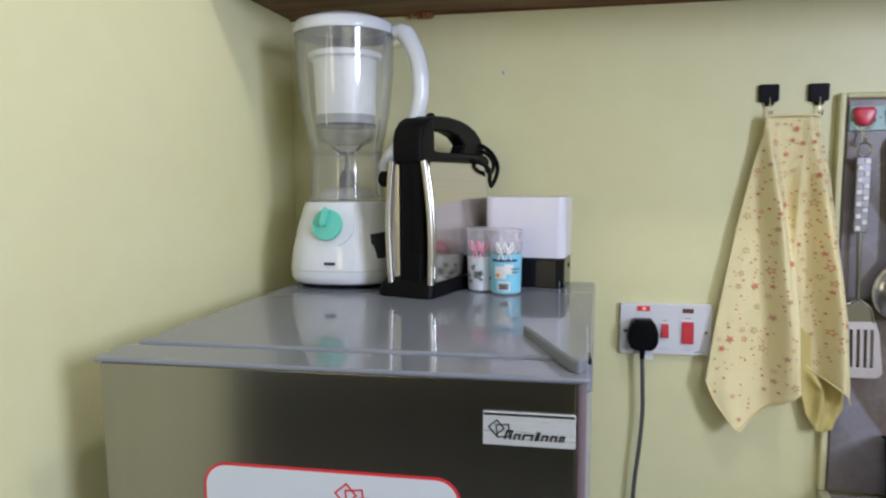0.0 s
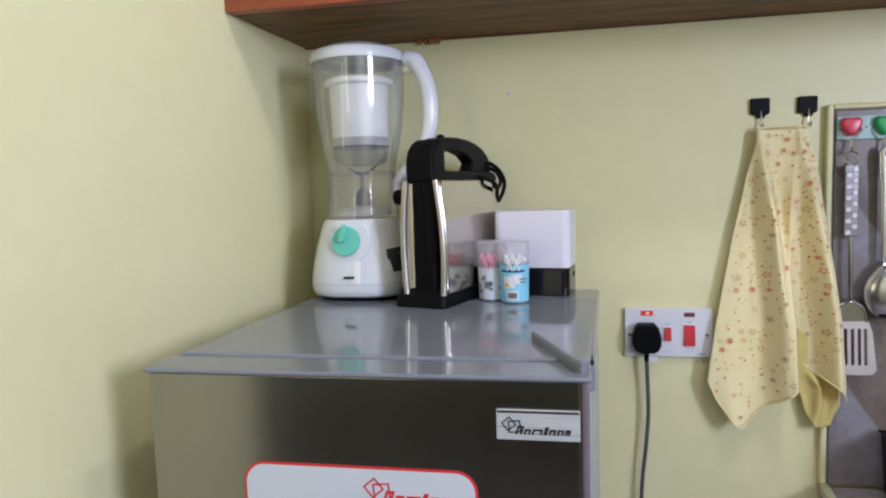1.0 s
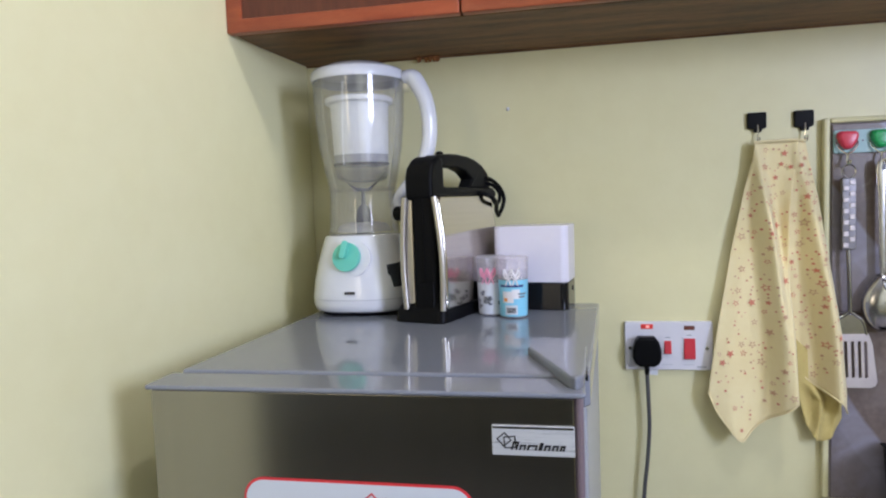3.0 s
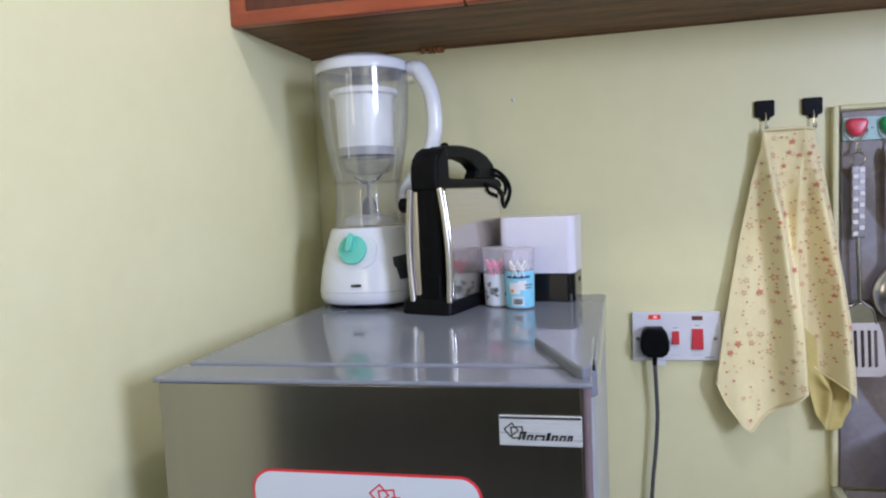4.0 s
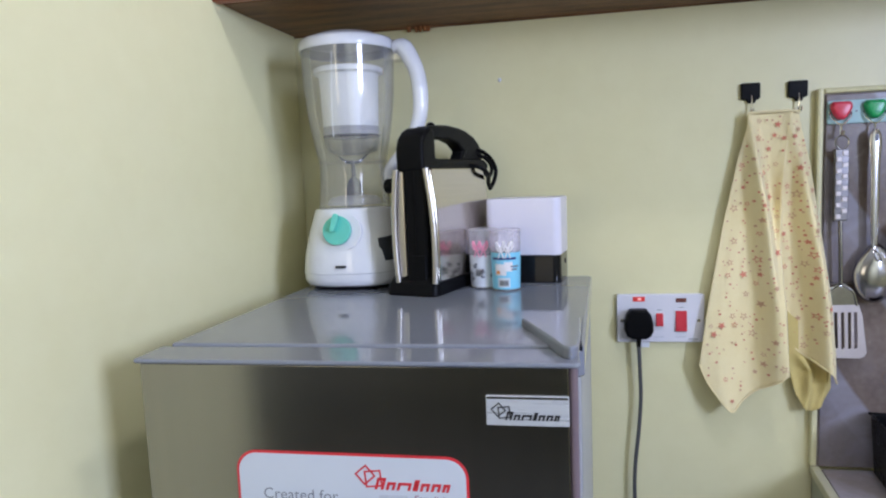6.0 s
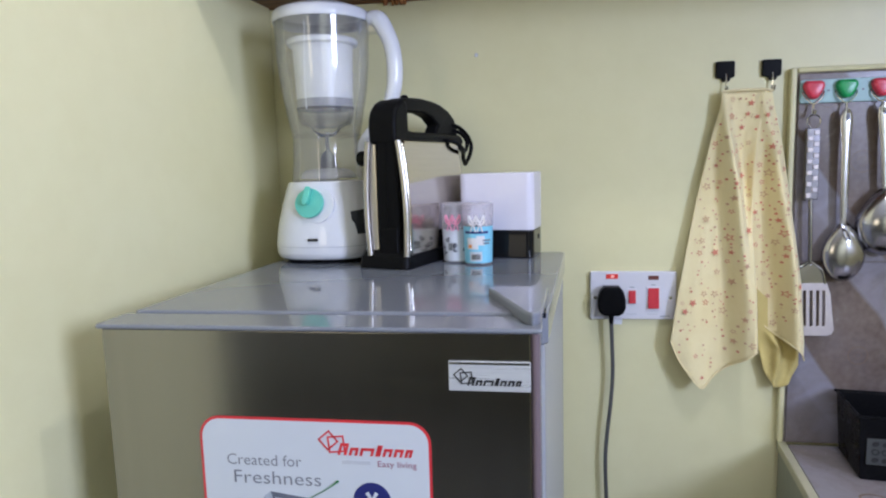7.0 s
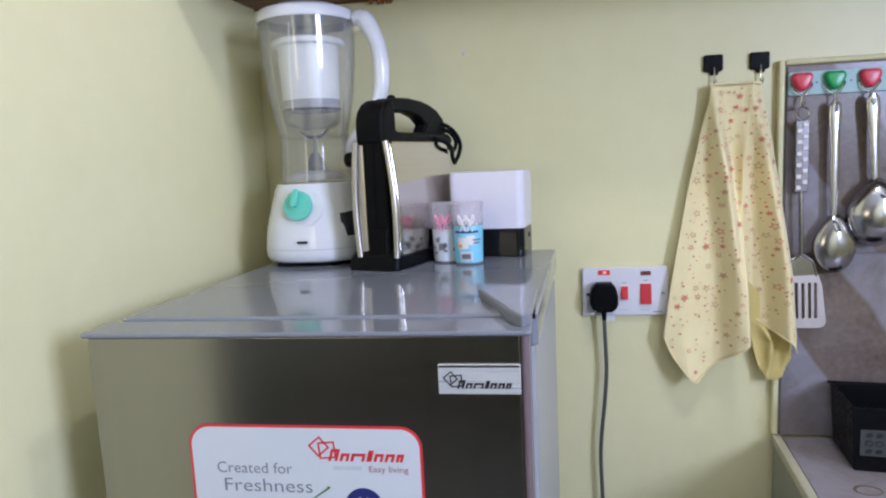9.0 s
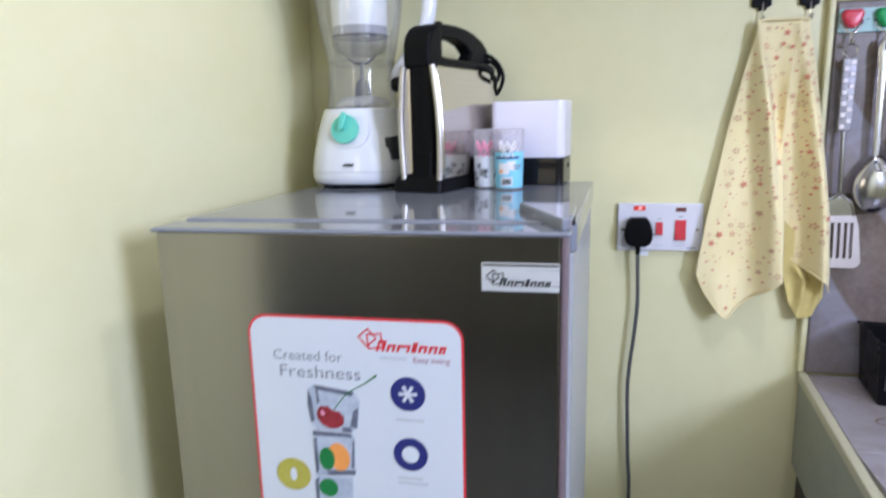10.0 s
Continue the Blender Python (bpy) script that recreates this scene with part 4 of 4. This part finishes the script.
for x in (-0.0665, 0.0655):
    s = part("screw", bm_prism(ellipse(x, -0.004, 0.0032, 0.0032, 16), "y", -0.0112, -0.009, 0.0005), UTENSIL, socket, "small steel screw")
    part("screw_slot", bm_box(x - 0.0025, x + 0.0025, -0.0116, -0.011, -0.0045, -0.0035), INKB, s, "", 0)

plug = thing("mains_plug", "black three-pin plug with a grey cable in the socket", "plug", (0.737, -0.010, 1.168))
shape = [(-0.0135, 0.0265), (0.0135, 0.0265), (0.0205, 0.018), (0.0245, 0.003), (0.0245, -0.012), (0.0205, -0.0215), (0.012, -0.0265), (-0.012, -0.0265), (-0.0205, -0.0215), (-0.0245, -0.012), (-0.0245, 0.003), (-0.0205, 0.018)]
part("plug_body", bm_prism(shape, "y", -0.0255, 0.0, 0.005, seg=3, taper=1.0), BLACK, plug, "black moulded plug", 40)
part("strain_relief", bm_tube([(0, -0.012, -0.024), (0, -0.012, -0.034), (0, -0.012, -0.042)], [0.0055, 0.0045, 0.004], 10), BLACK, plug)
part("cable", bm_tube([(0, -0.012, -0.040), (0.002, -0.011, -0.09), (0.003, -0.010, -0.14), (-0.001, -0.010, -0.20), (-0.007, -0.009, -0.26), (-0.009, -0.008, -0.32), (-0.004, -0.008, -0.45), (0, -0.01, -0.53), (-0.004, -0.012, -0.75), (-0.02, -0.014, -0.95), (-0.06, -0.012, -1.15)], 0.0036, 10), CORD, plug, "grey cable hanging to the floor")

tape = thing("tape_scrap", "scrap of clear tape stuck below the socket", "tape", (0.747, 0, 1.126))
part("tape_film", bm_prism([(-0.010, -0.006), (0.011, -0.007), (0.012, 0.004), (-0.009, 0.005)], "y", -0.0008, -0.0003), FROST, tape, "", 0)


# ---- towel on its hooks ----
def wall_hook(x, z):
    hook = thing("adhesive_hook", "black square adhesive hook on the wall", "hook", (x, 0, z), group="towel hooks")
    pad = [(-0.0155, 0.0135), (-0.0135, 0.0155), (0.0135, 0.0155), (0.0155, 0.0135), (0.0155, -0.010), (0.0125, -0.0125), (0.0085, -0.0130), (0.0075, -0.0185), (-0.0045, -0.0185), (-0.0060, -0.0130), (-0.0125, -0.0125), (-0.0155, -0.010)]
    part("pad", bm_prism(pad, "y", -0.007, 0.0, 0.0018), BLACK, hook, "black plastic pad")
    part("wire", bm_tube([(0.001, -0.0075, -0.006), (0.001, -0.009, -0.018), (0.000, -0.009, -0.030), (0.000, -0.013, -0.037), (0.000, -0.020, -0.035), (0.000, -0.022, -0.028)], 0.0014, 8), CHROME, hook, "steel wire hook")


wall_hook(0.9255, 1.5645)
wall_hook(1.0000, 1.5640)

ZT = 1.528
LEFT = [(1.000, 0.862), (1.06, 0.842), (1.098, 0.838), (1.18, 0.850), (1.347, 0.880), (1.45, 0.902), (1.50, 0.914), (ZT, 0.917)]
MID = [(1.05, 0.972), (1.087, 0.972), (1.16, 0.971), (1.30, 0.968), (1.40, 0.972), (1.47, 0.980), (ZT, 0.988)]
RIGHT = [(1.03, 1.058), (1.10, 1.058), (1.20, 1.051), (1.344, 1.030), (1.44, 1.016), (1.50, 1.003), (ZT, 0.998)]


def bell(x):
    return math.exp(-x * x)


def fold_left(x, z):
    t = (ZT - z) / 0.5
    rise = min(1, 3.2 * t)
    ridge = lerp([(1.0, 0.966), (1.2, 0.957), (1.33, 0.942), (1.457, 0.926), (ZT, 0.920)], z)
    mid = lerp(MID, z)
    y = -0.017 - 0.016 * t * t
    y -= (0.006 + 0.034 * rise) * bell((x - ridge) / (0.009 + 0.014 * t))
    y -= 0.012 * rise * bell((x - mid) / 0.007)
    y -= 0.007 * t * bell((x - lerp(LEFT, z) - 0.03) / 0.020)
    y += 0.014 * rise * max(0.0, 1 - 1.5 * t) * bell((x - ridge - 0.55 * (mid - ridge)) / (0.004 + 0.22 * (mid - ridge)))
    near = max(0.0, 1 - 4 * t) * bell((x - mid) / 0.015)
    y += (fold_right(x, z) - 0.0006 - y) * near
    return min(-0.011, y + 0.0018 * math.sin(46 * x + 9 * z) * t + 0.0012 * math.sin(120 * x - 30 * z) * t)


def fold_right(x, z):
    t = (ZT - z) / 0.5
    rise = min(1, 2.0 * t)
    y = -0.0165 - 0.004 * t - (0.005 + 0.032 * rise) * bell((x - lerp(RIGHT, z) + 0.016) / (0.010 + 0.010 * t))
    y += 0.010 * rise * bell((x - lerp(MID, z) - 0.016) / (0.010 + 0.008 * t))
    return min(-0.012, y - 0.0025 * t * math.sin(150 * (x - 0.97) + 9 * z))


towel = thing("kitchen_towel", "yellow cotton towel with coral stars hanging from two hooks", "towel", (0, 0, 0))


def sheet_left(u, v):
    zb = lerp([(0, 1.098), (0.10, 1.055), (0.26, 1.013), (0.34, 1.016), (0.55, 1.040), (0.8, 1.066), (1, 1.092)], u)
    z = ZT + (zb - ZT) * v
    x = lerp(LEFT, z) + (lerp(MID, z) - lerp(LEFT, z)) * u
    return (x, fold_left(x, z), z)


def sheet_right(u, v):
    zb = lerp([(0, 1.158), (0.14, 1.150), (0.30, 1.137), (0.45, 1.120), (0.60, 1.108), (0.72, 1.100), (0.88, 1.087), (1, 1.068)], u)
    z = ZT + (zb - ZT) * v
    x0 = lerp(MID, z) - 0.004 - 0.010 * min(1.0, max(0.0, 4 * (ZT - z) / 0.5 - 1.2))
    x = x0 + (lerp(RIGHT, z) - x0) * u
    return (x, fold_right(x, z), z)


def flap(u, v):
    zt = 1.200 - 0.070 * u
    zb = lerp([(0, 1.150), (0.15, 1.085), (0.32, 1.040), (0.48, 1.016), (0.62, 1.012), (0.8, 1.022), (1, 1.054)], u)
    x = lerp([(0, 0.974), (0.3, 0.995), (0.6, 1.022), (1, 1.056)], u) + 0.006 * v * (1 - u)
    z = zt + (zb - zt) * v
    low = min(1, max(0, (1.118 - z) / 0.025))
    y = -0.0165 - 0.0025 * math.sin(3.1 * u) * v - 0.001 * u
    y -= 0.011 * low * bell((x - lerp([(1.01, 1.012), (1.05, 1.018), (1.084, 1.021), (1.118, 1.002), (1.148, 0.973)], z)) / 0.0075)
    y -= 0.006 * low * bell((x - lerp([(1.01, 1.036), (1.08, 1.050)], z)) / 0.006) + 0.0015 * low * math.sin(210 * x + 60 * z)
    return (x, y, z)


for name, fn, m, lab in (("left_fall", sheet_left, CLOTH, "front fall of the cloth"), ("right_fall", sheet_right, CLOTH, "second fall of the cloth"), ("turned_corner", flap, CLOTHB, "plain reverse of a turned-up corner")):
    ob = part(name, bm_grid(fn, 44, 64), m, towel, lab, 80)
    s = ob.modifiers.new("cloth", "SOLIDIFY")
    s.thickness, s.offset = 0.0016, 1.0
part("hem", bm_tube([(0.917, -0.0225, ZT), (0.935, -0.0245, ZT + 0.001), (0.96, -0.0225, ZT + 0.0015), (0.982, -0.0235, ZT + 0.001), (0.998, -0.0215, ZT - 0.001)], 0.0022, 8), CLOTH, towel, "stitched upper hem")
part("hem_edge", bm_tube([(p[0], p[1] - 0.0012, p[2]) for p in (sheet_left(u, 1) for u in np.linspace(0, 1, 14))], 0.0013, 6), CLOTH, towel, "stitched lower hem")
part("hem_edge", bm_tube([(p[0], p[1] - 0.0012, p[2]) for p in (sheet_right(u, 1) for u in np.linspace(0.12, 1, 12))], 0.0013, 6), CLOTH, towel, "stitched lower hem")


def star(cx, cz, r, turn, fn, b, hollow):
    rim = [(cx + q * math.cos(turn + k * math.pi / 5), cz + q * math.sin(turn + k * math.pi / 5)) for k in range(10) for q in ((r if k % 2 == 0 else r * 0.42),)]
    put = lambda p: b.verts.new((p[0], fn(*p) - 0.0027, p[1]))
    out = [put(p) for p in rim]
    if hollow:
        inn = [put((cx + (p[0] - cx) * 0.62, cz + (p[1] - cz) * 0.62)) for p in rim]
        for k in range(10):
            j = (k + 1) % 10
            b.faces.new((out[k], out[j], inn[j], inn[k]))
    else:
        c = put((cx, cz))
        for k in range(10):
            b.faces.new((out[k], out[(k + 1) % 10], c))


def dot(cx, cz, r, fn, b):
    b.faces.new([b.verts.new((cx + r * math.cos(a), fn(cx + r * math.cos(a), cz + r * math.sin(a)) - 0.0027, cz + r * math.sin(a))) for a in (k * math.pi / 3.5 for k in range(7))])


for fn, sheet, count in ((fold_left, sheet_left, 190), (fold_right, sheet_right, 120)):
    dots, taken, tries = (bmesh.new(), bmesh.new()), [], 0
    while len(taken) < count and tries < 9000:
        tries += 1
        u, v = random.uniform(0.05, 0.94), random.uniform(0.015, 0.965)
        if fn is fold_right:
            u = 0.2 + 0.75 * u
        x, _, z = sheet(u, v)
        big = len(taken) < count * 0.24
        r = random.uniform(0.0042, 0.0076) if big else random.uniform(0.0009, 0.0021)
        if any((x - p) ** 2 + (z - q) ** 2 < (1.2 * (r + w)) ** 2 for p, q, w in taken):
            continue
        taken.append((x, z, r))
        shade = 0 if random.random() < 0.6 else 1
        if big:
            b = bmesh.new()
            star(x, z, r, random.uniform(0, 6.28), fn, b, random.random() < 0.55)
            part("printed_star", b, (PRINT, PRINTB)[shade], towel, "", 0)
        else:
            dot(x, z, r, fn, dots[shade])
    for b, m in zip(dots, (PRINT, PRINTB)):
        part("dot_print", b, m, towel, "tiny printed dots", 0)["kind"] = "stuff"


# ---- tiled wall, counter and what stands there ----
TX, TZ0, TZ1 = 1.031, 0.909, 1.562
splash = thing("backsplash", "beige marbled wall tiles with pale slanting bands", "tiles", (0, 0, 0), kind="structure")
part("bed", bm_box(TX + 0.004, XR, -0.008, -0.0002, TZ0, TZ1 - 0.003), GROUT, splash, "grey grout bed", 0)
part("edge_trim", bm_box(TX - 0.003, TX + 0.0075, -0.0145, -0.0004, TZ0, TZ1 + 0.001, 0.004), PAINT, splash, "lime painted plaster edge")
part("edge_trim", bm_box(TX + 0.0075, XR, -0.0145, -0.0004, TZ1 - 0.008, TZ1 + 0.001, 0.004), PAINT, splash, "lime painted plaster edge")
ring = lambda cx, cz, r: flat(ellipse(cx, cz, r, r, 30), -0.0127, RINGP, splash, "ring_print", "thin brown printed ring", [ellipse(cx, cz, r * 0.9, r * 0.9, 30)])
for cx, cz, r in ((1.154, 1.071, 0.0165), (1.145, 1.405, 0.019), (1.088, 1.512, 0.017), (1.32, 1.12, 0.017), (1.36, 1.40, 0.018)):
    ring(cx, cz, r)
for cx, cz, r in ((1.154, 1.071, 0.006), (1.145, 1.405, 0.008)):
    ring(cx, cz, r)

CT = 0.907
skew = 0.11                                        # the counter's end is skewed as well, to fit the camera's view
counter = thing("counter", "painted masonry counter topped with marbled tiles", "counter", (0, 0, 0))
end = lambda y, d=0.0: 1.031 + skew * y + d
quad = lambda y0, y1, d0: [(end(y0, d0), y0), (end(y1, d0), y1), (XR, y1), (XR, y0)]
part("slab", bm_prism(quad(-0.001, -0.60, 0.012), "z", 0.722, CT - 0.009), CREAM, counter, "cream painted slab", 0)
part("edge_strip", bm_prism([(end(-0.001), -0.001), (end(-0.6), -0.6), (end(-0.6, 0.015), -0.6), (end(-0.001, 0.015), -0.001)], "z", CT - 0.016, CT + 0.0015, 0.003), CREAM, counter, "rounded cream edge strip")
part("side_panel", bm_prism([(end(-0.001, 0.004), -0.001), (end(-0.6, 0.004), -0.6), (end(-0.6, 0.0115), -0.6), (end(-0.001, 0.0115), -0.001)], "z", 0.722, CT - 0.017, 0.001), SLATE, counter, "painted side, darkened in the colour for shade")
part("below_slab", bm_box(XR - 0.4, XR - 0.28, -0.56, -0.002, 0, 0.741), CREAM, counter, "masonry support", 0)
part("below_slab", bm_prism([(end(-0.014, 0.012), -0.014), (end(-0.55, 0.012), -0.55), (end(-0.55, 0.13), -0.55), (end(-0.014, 0.13), -0.014)], "z", 0, 0.721), DIMD, counter, "near-black panel painted as the shade under the counter", 0)

rail = thing("hook_rail", "pale aqua hook rail with coloured knobs on the tiles", "hook rail", (0, -0.0125, 0))
part("rail_plate", bm_prism(rrect(0.36, 0.038, 0.004, 4, 1.222, 1.5225), "y", -0.005, 0.0, 0.001), AQUA, rail, "pale aqua plate")
KNOBS = [(1.061, REDP, "red"), (1.1115, GREENP, "green"), (1.165, REDP, "red"), (1.217, GREENP, "green"), (1.27, REDP, "red")]
knob_shape = [(-0.012, 0.0155), (0.012, 0.0155), (0.0165, 0.012), (0.0175, 0.006), (0.0145, -0.003), (0.0085, -0.0125), (0.004, -0.016), (-0.004, -0.016), (-0.0085, -0.0125), (-0.0145, -0.003), (-0.0175, 0.006), (-0.0165, 0.012)]
for x, m, c in KNOBS:
    k = part("knob", bm_prism([(x + u, 1.5245 + w) for u, w in knob_shape], "y", -0.005, -0.017, 0.004, seg=3, taper=0.86), m, rail, c + " rounded knob", 50)
    part("wire", bm_tube([(x - 0.0165, -0.0065, 1.522), (x - 0.0145, -0.0095, 1.514), (x - 0.006, -0.011, 1.5045), (x, -0.011, 1.502), (x + 0.006, -0.011, 1.5045), (x + 0.0145, -0.0095, 1.514), (x + 0.0165, -0.0065, 1.522)], 0.0012, 8), CHROME, k, "steel wire")
    part("wire", bm_tube([(x, -0.011, 1.503), (x - 0.001, -0.012, 1.492), (x - 0.001, -0.016, 1.484), (x - 0.001, -0.022, 1.485), (x - 0.001, -0.023, 1.491)], 0.0016, 8), CHROME, k, "steel wire")
for x in (1.0855, 1.138, 1.192):
    part("rivet", bm_prism(ellipse(x, 1.523, 0.0018, 0.0018, 10), "y", -0.0058, -0.004), INKG, rail, "", 0)

spatula = thing("slotted_spatula", "steel slotted spatula with a chequered handle on the rail", "spatula", (1.060, -0.030, 1.4835))
part("ring", bm_tube([(-0.0025, 0, -0.022), (-0.0095, 0, -0.0145), (-0.0085, 0, -0.0045), (0, 0, 0.0), (0.0085, 0, -0.0045), (0.0095, 0, -0.0145), (0.0025, 0, -0.022)], 0.0011, 8), UTENSIL, spatula, "wire hanging ring")
grip = part("handle", bm_box(-0.0115, 0.0105, -0.004, 0.004, -0.140, -0.022, 0.002), SQUARE, spatula, "chequered steel handle")
square = mesh_of("raised_square", bm_box(0, 0.0085, -0.0056, -0.0036, 0, 0.008, 0.0009, 1), SATIN)
for r in range(12):
    c = r % 2
    ob = new("raised_square", square)
    ob.parent = grip
    ob.matrix_local = pose(-0.0095 + c * 0.0095, 0, -0.1365 + r * 0.0094)
part("shaft", bm_tube([(0.0, 0, -0.138), (0.002, 0, -0.19), (0.004, 0.001, -0.246)], 0.0034, 10), UTENSIL, spatula)
part("fork", bm_tube([(0.004, 0.001, -0.244), (0.014, 0.002, -0.252), (0.024, 0.002, -0.262), (0.029, 0.002, -0.284)], 0.0026, 8, bm_tube([(0.004, 0.001, -0.244), (-0.006, 0.002, -0.252), (-0.016, 0.002, -0.258), (-0.020, 0.002, -0.284)], 0.0026, 8)), UTENSIL, spatula, "forked neck")
b = bm_prism([(0.0, -0.249), (0.008, -0.249), (0.024, -0.262), (0.030, -0.283), (-0.021, -0.283), (-0.015, -0.260)], "y", 0.0005, 0.0025, 0.0005)
part("neck_plate", b, UTENSIL, spatula, "thin steel neck")
slot = lambda x: [(x - 0.0022, -0.295), (x + 0.0022, -0.295), (x + 0.0044, -0.356), (x, -0.358)]
blade = [(-0.024, -0.2825), (0.032, -0.2815), (0.0385, -0.300), (0.0465, -0.364), (0.043, -0.371), (0.036, -0.374), (-0.012, -0.374), (-0.018, -0.369)]
part("blade", bm_prism(blade, "y", 0.0, 0.0022, 0.0006, [slot(x) for x in (-0.0135, -0.003, 0.0075, 0.018, 0.0275)], 1), SATIN, spatula, "slotted steel blade, its reflection put into the pale colour", 20)


def hanging_spoon(name, label, category, x, top, neck, cz, rx, rz, deep, lean, wide):
    """A steel spoon or ladle hung bowl downwards, its back to the room."""
    ob = thing(name, label, category, (x, -0.030, 0))
    half = lambda z: lerp([(neck, 0.0052), (neck + 0.03, 0.0062), (top - 0.06, wide * 0.72), (top - 0.02, wide), (top - 0.006, wide * 0.85), (top, wide * 0.35)], z)
    zs = [top, top - 0.003, top - 0.008, top - 0.02, top - 0.04, top - 0.06, (top + neck) / 2, neck + 0.03, neck]

    def rod(u, v):
        z = top + (neck - top) * v
        a = 2 * math.pi * u
        return (lean * v + half(z) * math.cos(a), -0.0008 - 0.0026 * math.sin(a), z)

    part("handle", bm_grid(rod, 24, 40), UTENSIL, ob, "slightly crowned steel handle", 60)
    part("hanging_hole", bm_prism(ellipse(0.001, top - 0.013, wide * 0.30, 0.0065, 14), "y", -0.0037, -0.0030), SMOKE, ob, "dark hanging hole", 0)
    cx = lean + 0.003

    def shell(u, v):
        a, r = 2 * math.pi * u, v
        up = max(0.0, math.sin(a))
        egg = 1 - 0.30 * up ** 2
        return (cx + rx * r * math.cos(a) * egg, 0.004 - deep * math.sqrt(max(0, 1 - r * r * 0.985)), cz + rz * r * math.sin(a) * (1 + 0.16 * up ** 3))

    bowl = part("bowl", bm_grid(shell, 40, 14), UTENSIL, ob, "polished steel bowl", 80)
    s = bowl.modifiers.new("steel", "SOLIDIFY")
    s.thickness, s.offset = 0.0012, -1
    part("neck", bm_tube([(lean, -0.0005, neck + 0.012), (lean + 0.001, -0.001, neck - 0.004), (cx, -0.006, cz + rz * 0.78), (cx, -deep * 0.8, cz + rz * 0.55)], [0.0054, 0.0058, 0.0105, 0.006], 12, flat=0.4), UTENSIL, ob, "tapering steel neck", 60)
    return ob


hanging_spoon("serving_spoon", "steel serving spoon hanging from the rail", "spoon", 1.1095, 1.491, 1.300, 1.2515, 0.034, 0.046, 0.017, 0.003, 0.0098)
hanging_spoon("ladle", "steel ladle with a deep bowl hanging from the rail", "ladle", 1.166, 1.499, 1.355, 1.302, 0.046, 0.052, 0.034, 0.008, 0.0108)

tin = thing("black_tin", "black painted tin box with a worn label on the counter", "tin box", (1.101, -0.146, CT + 0.0003), -8)
W, D, HT = 0.21, 0.125, 0.104
lo, hi = [(0.006, 0.004), (W - 0.006, 0.004), (W - 0.006, D - 0.004), (0.006, D - 0.004)], [(0, 0), (W, 0), (W, D), (0, D)]
b = bmesh.new()
rows = [[b.verts.new((x, y, z)) for x, y in o] for o, z in ((lo, 0), (hi, HT), ([(0.004, 0.004), (W - 0.004, 0.004), (W - 0.004, D - 0.004), (0.004, D - 0.004)], HT), ([(0.01, 0.008), (W - 0.01, 0.008), (W - 0.01, D - 0.008), (0.01, D - 0.008)], 0.004))]
b.faces.new(rows[0])
b.faces.new(rows[3])
for p, q in zip(rows, rows[1:]):
    for i in range(4):
        b.faces.new((p[i], p[(i + 1) % 4], q[(i + 1) % 4], q[i]))
bmesh.ops.recalc_face_normals(b, faces=b.faces[:])
bmesh.ops.bevel(b, geom=[e for e in b.edges if e.calc_face_angle(0) > 0.5], offset=0.0025, segments=2, affect="EDGES", profile=0.5)
part("tin_body", b, TIN, tin, "black painted tin, open at the top")
part("tin_rim", bm_tube([(0.006, 0.0, HT), (0.012, 0.0, HT), (W - 0.012, 0.0, HT), (W - 0.006, 0.0, HT), (W, 0.006, HT), (W, 0.012, HT), (W, D - 0.012, HT), (W, D - 0.006, HT), (W - 0.006, D, HT), (W - 0.012, D, HT), (0.012, D, HT), (0.006, D, HT), (0.0, D - 0.006, HT), (0.0, D - 0.012, HT), (0.0, 0.012, HT), (0.0, 0.006, HT)], 0.0022, 8, closed=True), TIN, tin, "rolled rim", 60)
lab = part("label", bm_box(0.012, 0.16, -0.0004, 0.004, 0.028, 0.070, 0.0004, 1), TINL, tin, "worn pale label", 0)
b = bmesh.new()
for k in range(10):
    x = 0.024 + k * 0.014
    for dz in (0.036, 0.062):
        bm_prism(ellipse(x, dz, 0.0055, 0.004, 8, 0.4), "y", -0.0012, 0.0, bm=b)
    bm_prism(ellipse(x, 0.049, 0.006, 0.0052, 10), "y", -0.0012, 0.0, 0, [ellipse(x, 0.049, 0.0036, 0.003, 10)], bm=b)
part("ornament", b, INKB, lab, "black scroll ornament", 0)

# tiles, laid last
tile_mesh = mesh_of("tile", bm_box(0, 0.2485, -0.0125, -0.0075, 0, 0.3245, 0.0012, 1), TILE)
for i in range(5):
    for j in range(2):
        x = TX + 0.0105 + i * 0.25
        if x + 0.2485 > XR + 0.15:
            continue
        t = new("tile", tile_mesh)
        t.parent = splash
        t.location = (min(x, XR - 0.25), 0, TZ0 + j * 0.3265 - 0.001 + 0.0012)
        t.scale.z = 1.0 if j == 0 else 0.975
for j in range(2):
    for i in range(4):
        y1, y0 = -0.017 - j * 0.292, -0.017 - j * 0.292 - 0.2905
        x0, x1 = (1.0 + 0.30 * i + 0.0008, 1.0 + 0.30 * (i + 1) - 0.0008)
        o = [(max(x0, end(y0, 0.016)), y0), (x1, y0), (x1, y1), (max(x0, end(y1, 0.016)), y1)]
        part("tile", bm_prism(o, "z", CT - 0.009, CT, 0.0008, seg=1), TILEC, counter)
flat_ring = bm_prism(ellipse(1.10, -0.205, 0.020, 0.016, 28), "z", CT - 0.001, CT + 0.0004, 0, [ellipse(1.10, -0.205, 0.0165, 0.0125, 28)])
part("ring_print", flat_ring, RINGP, counter, "thin brown printed ring", 0)
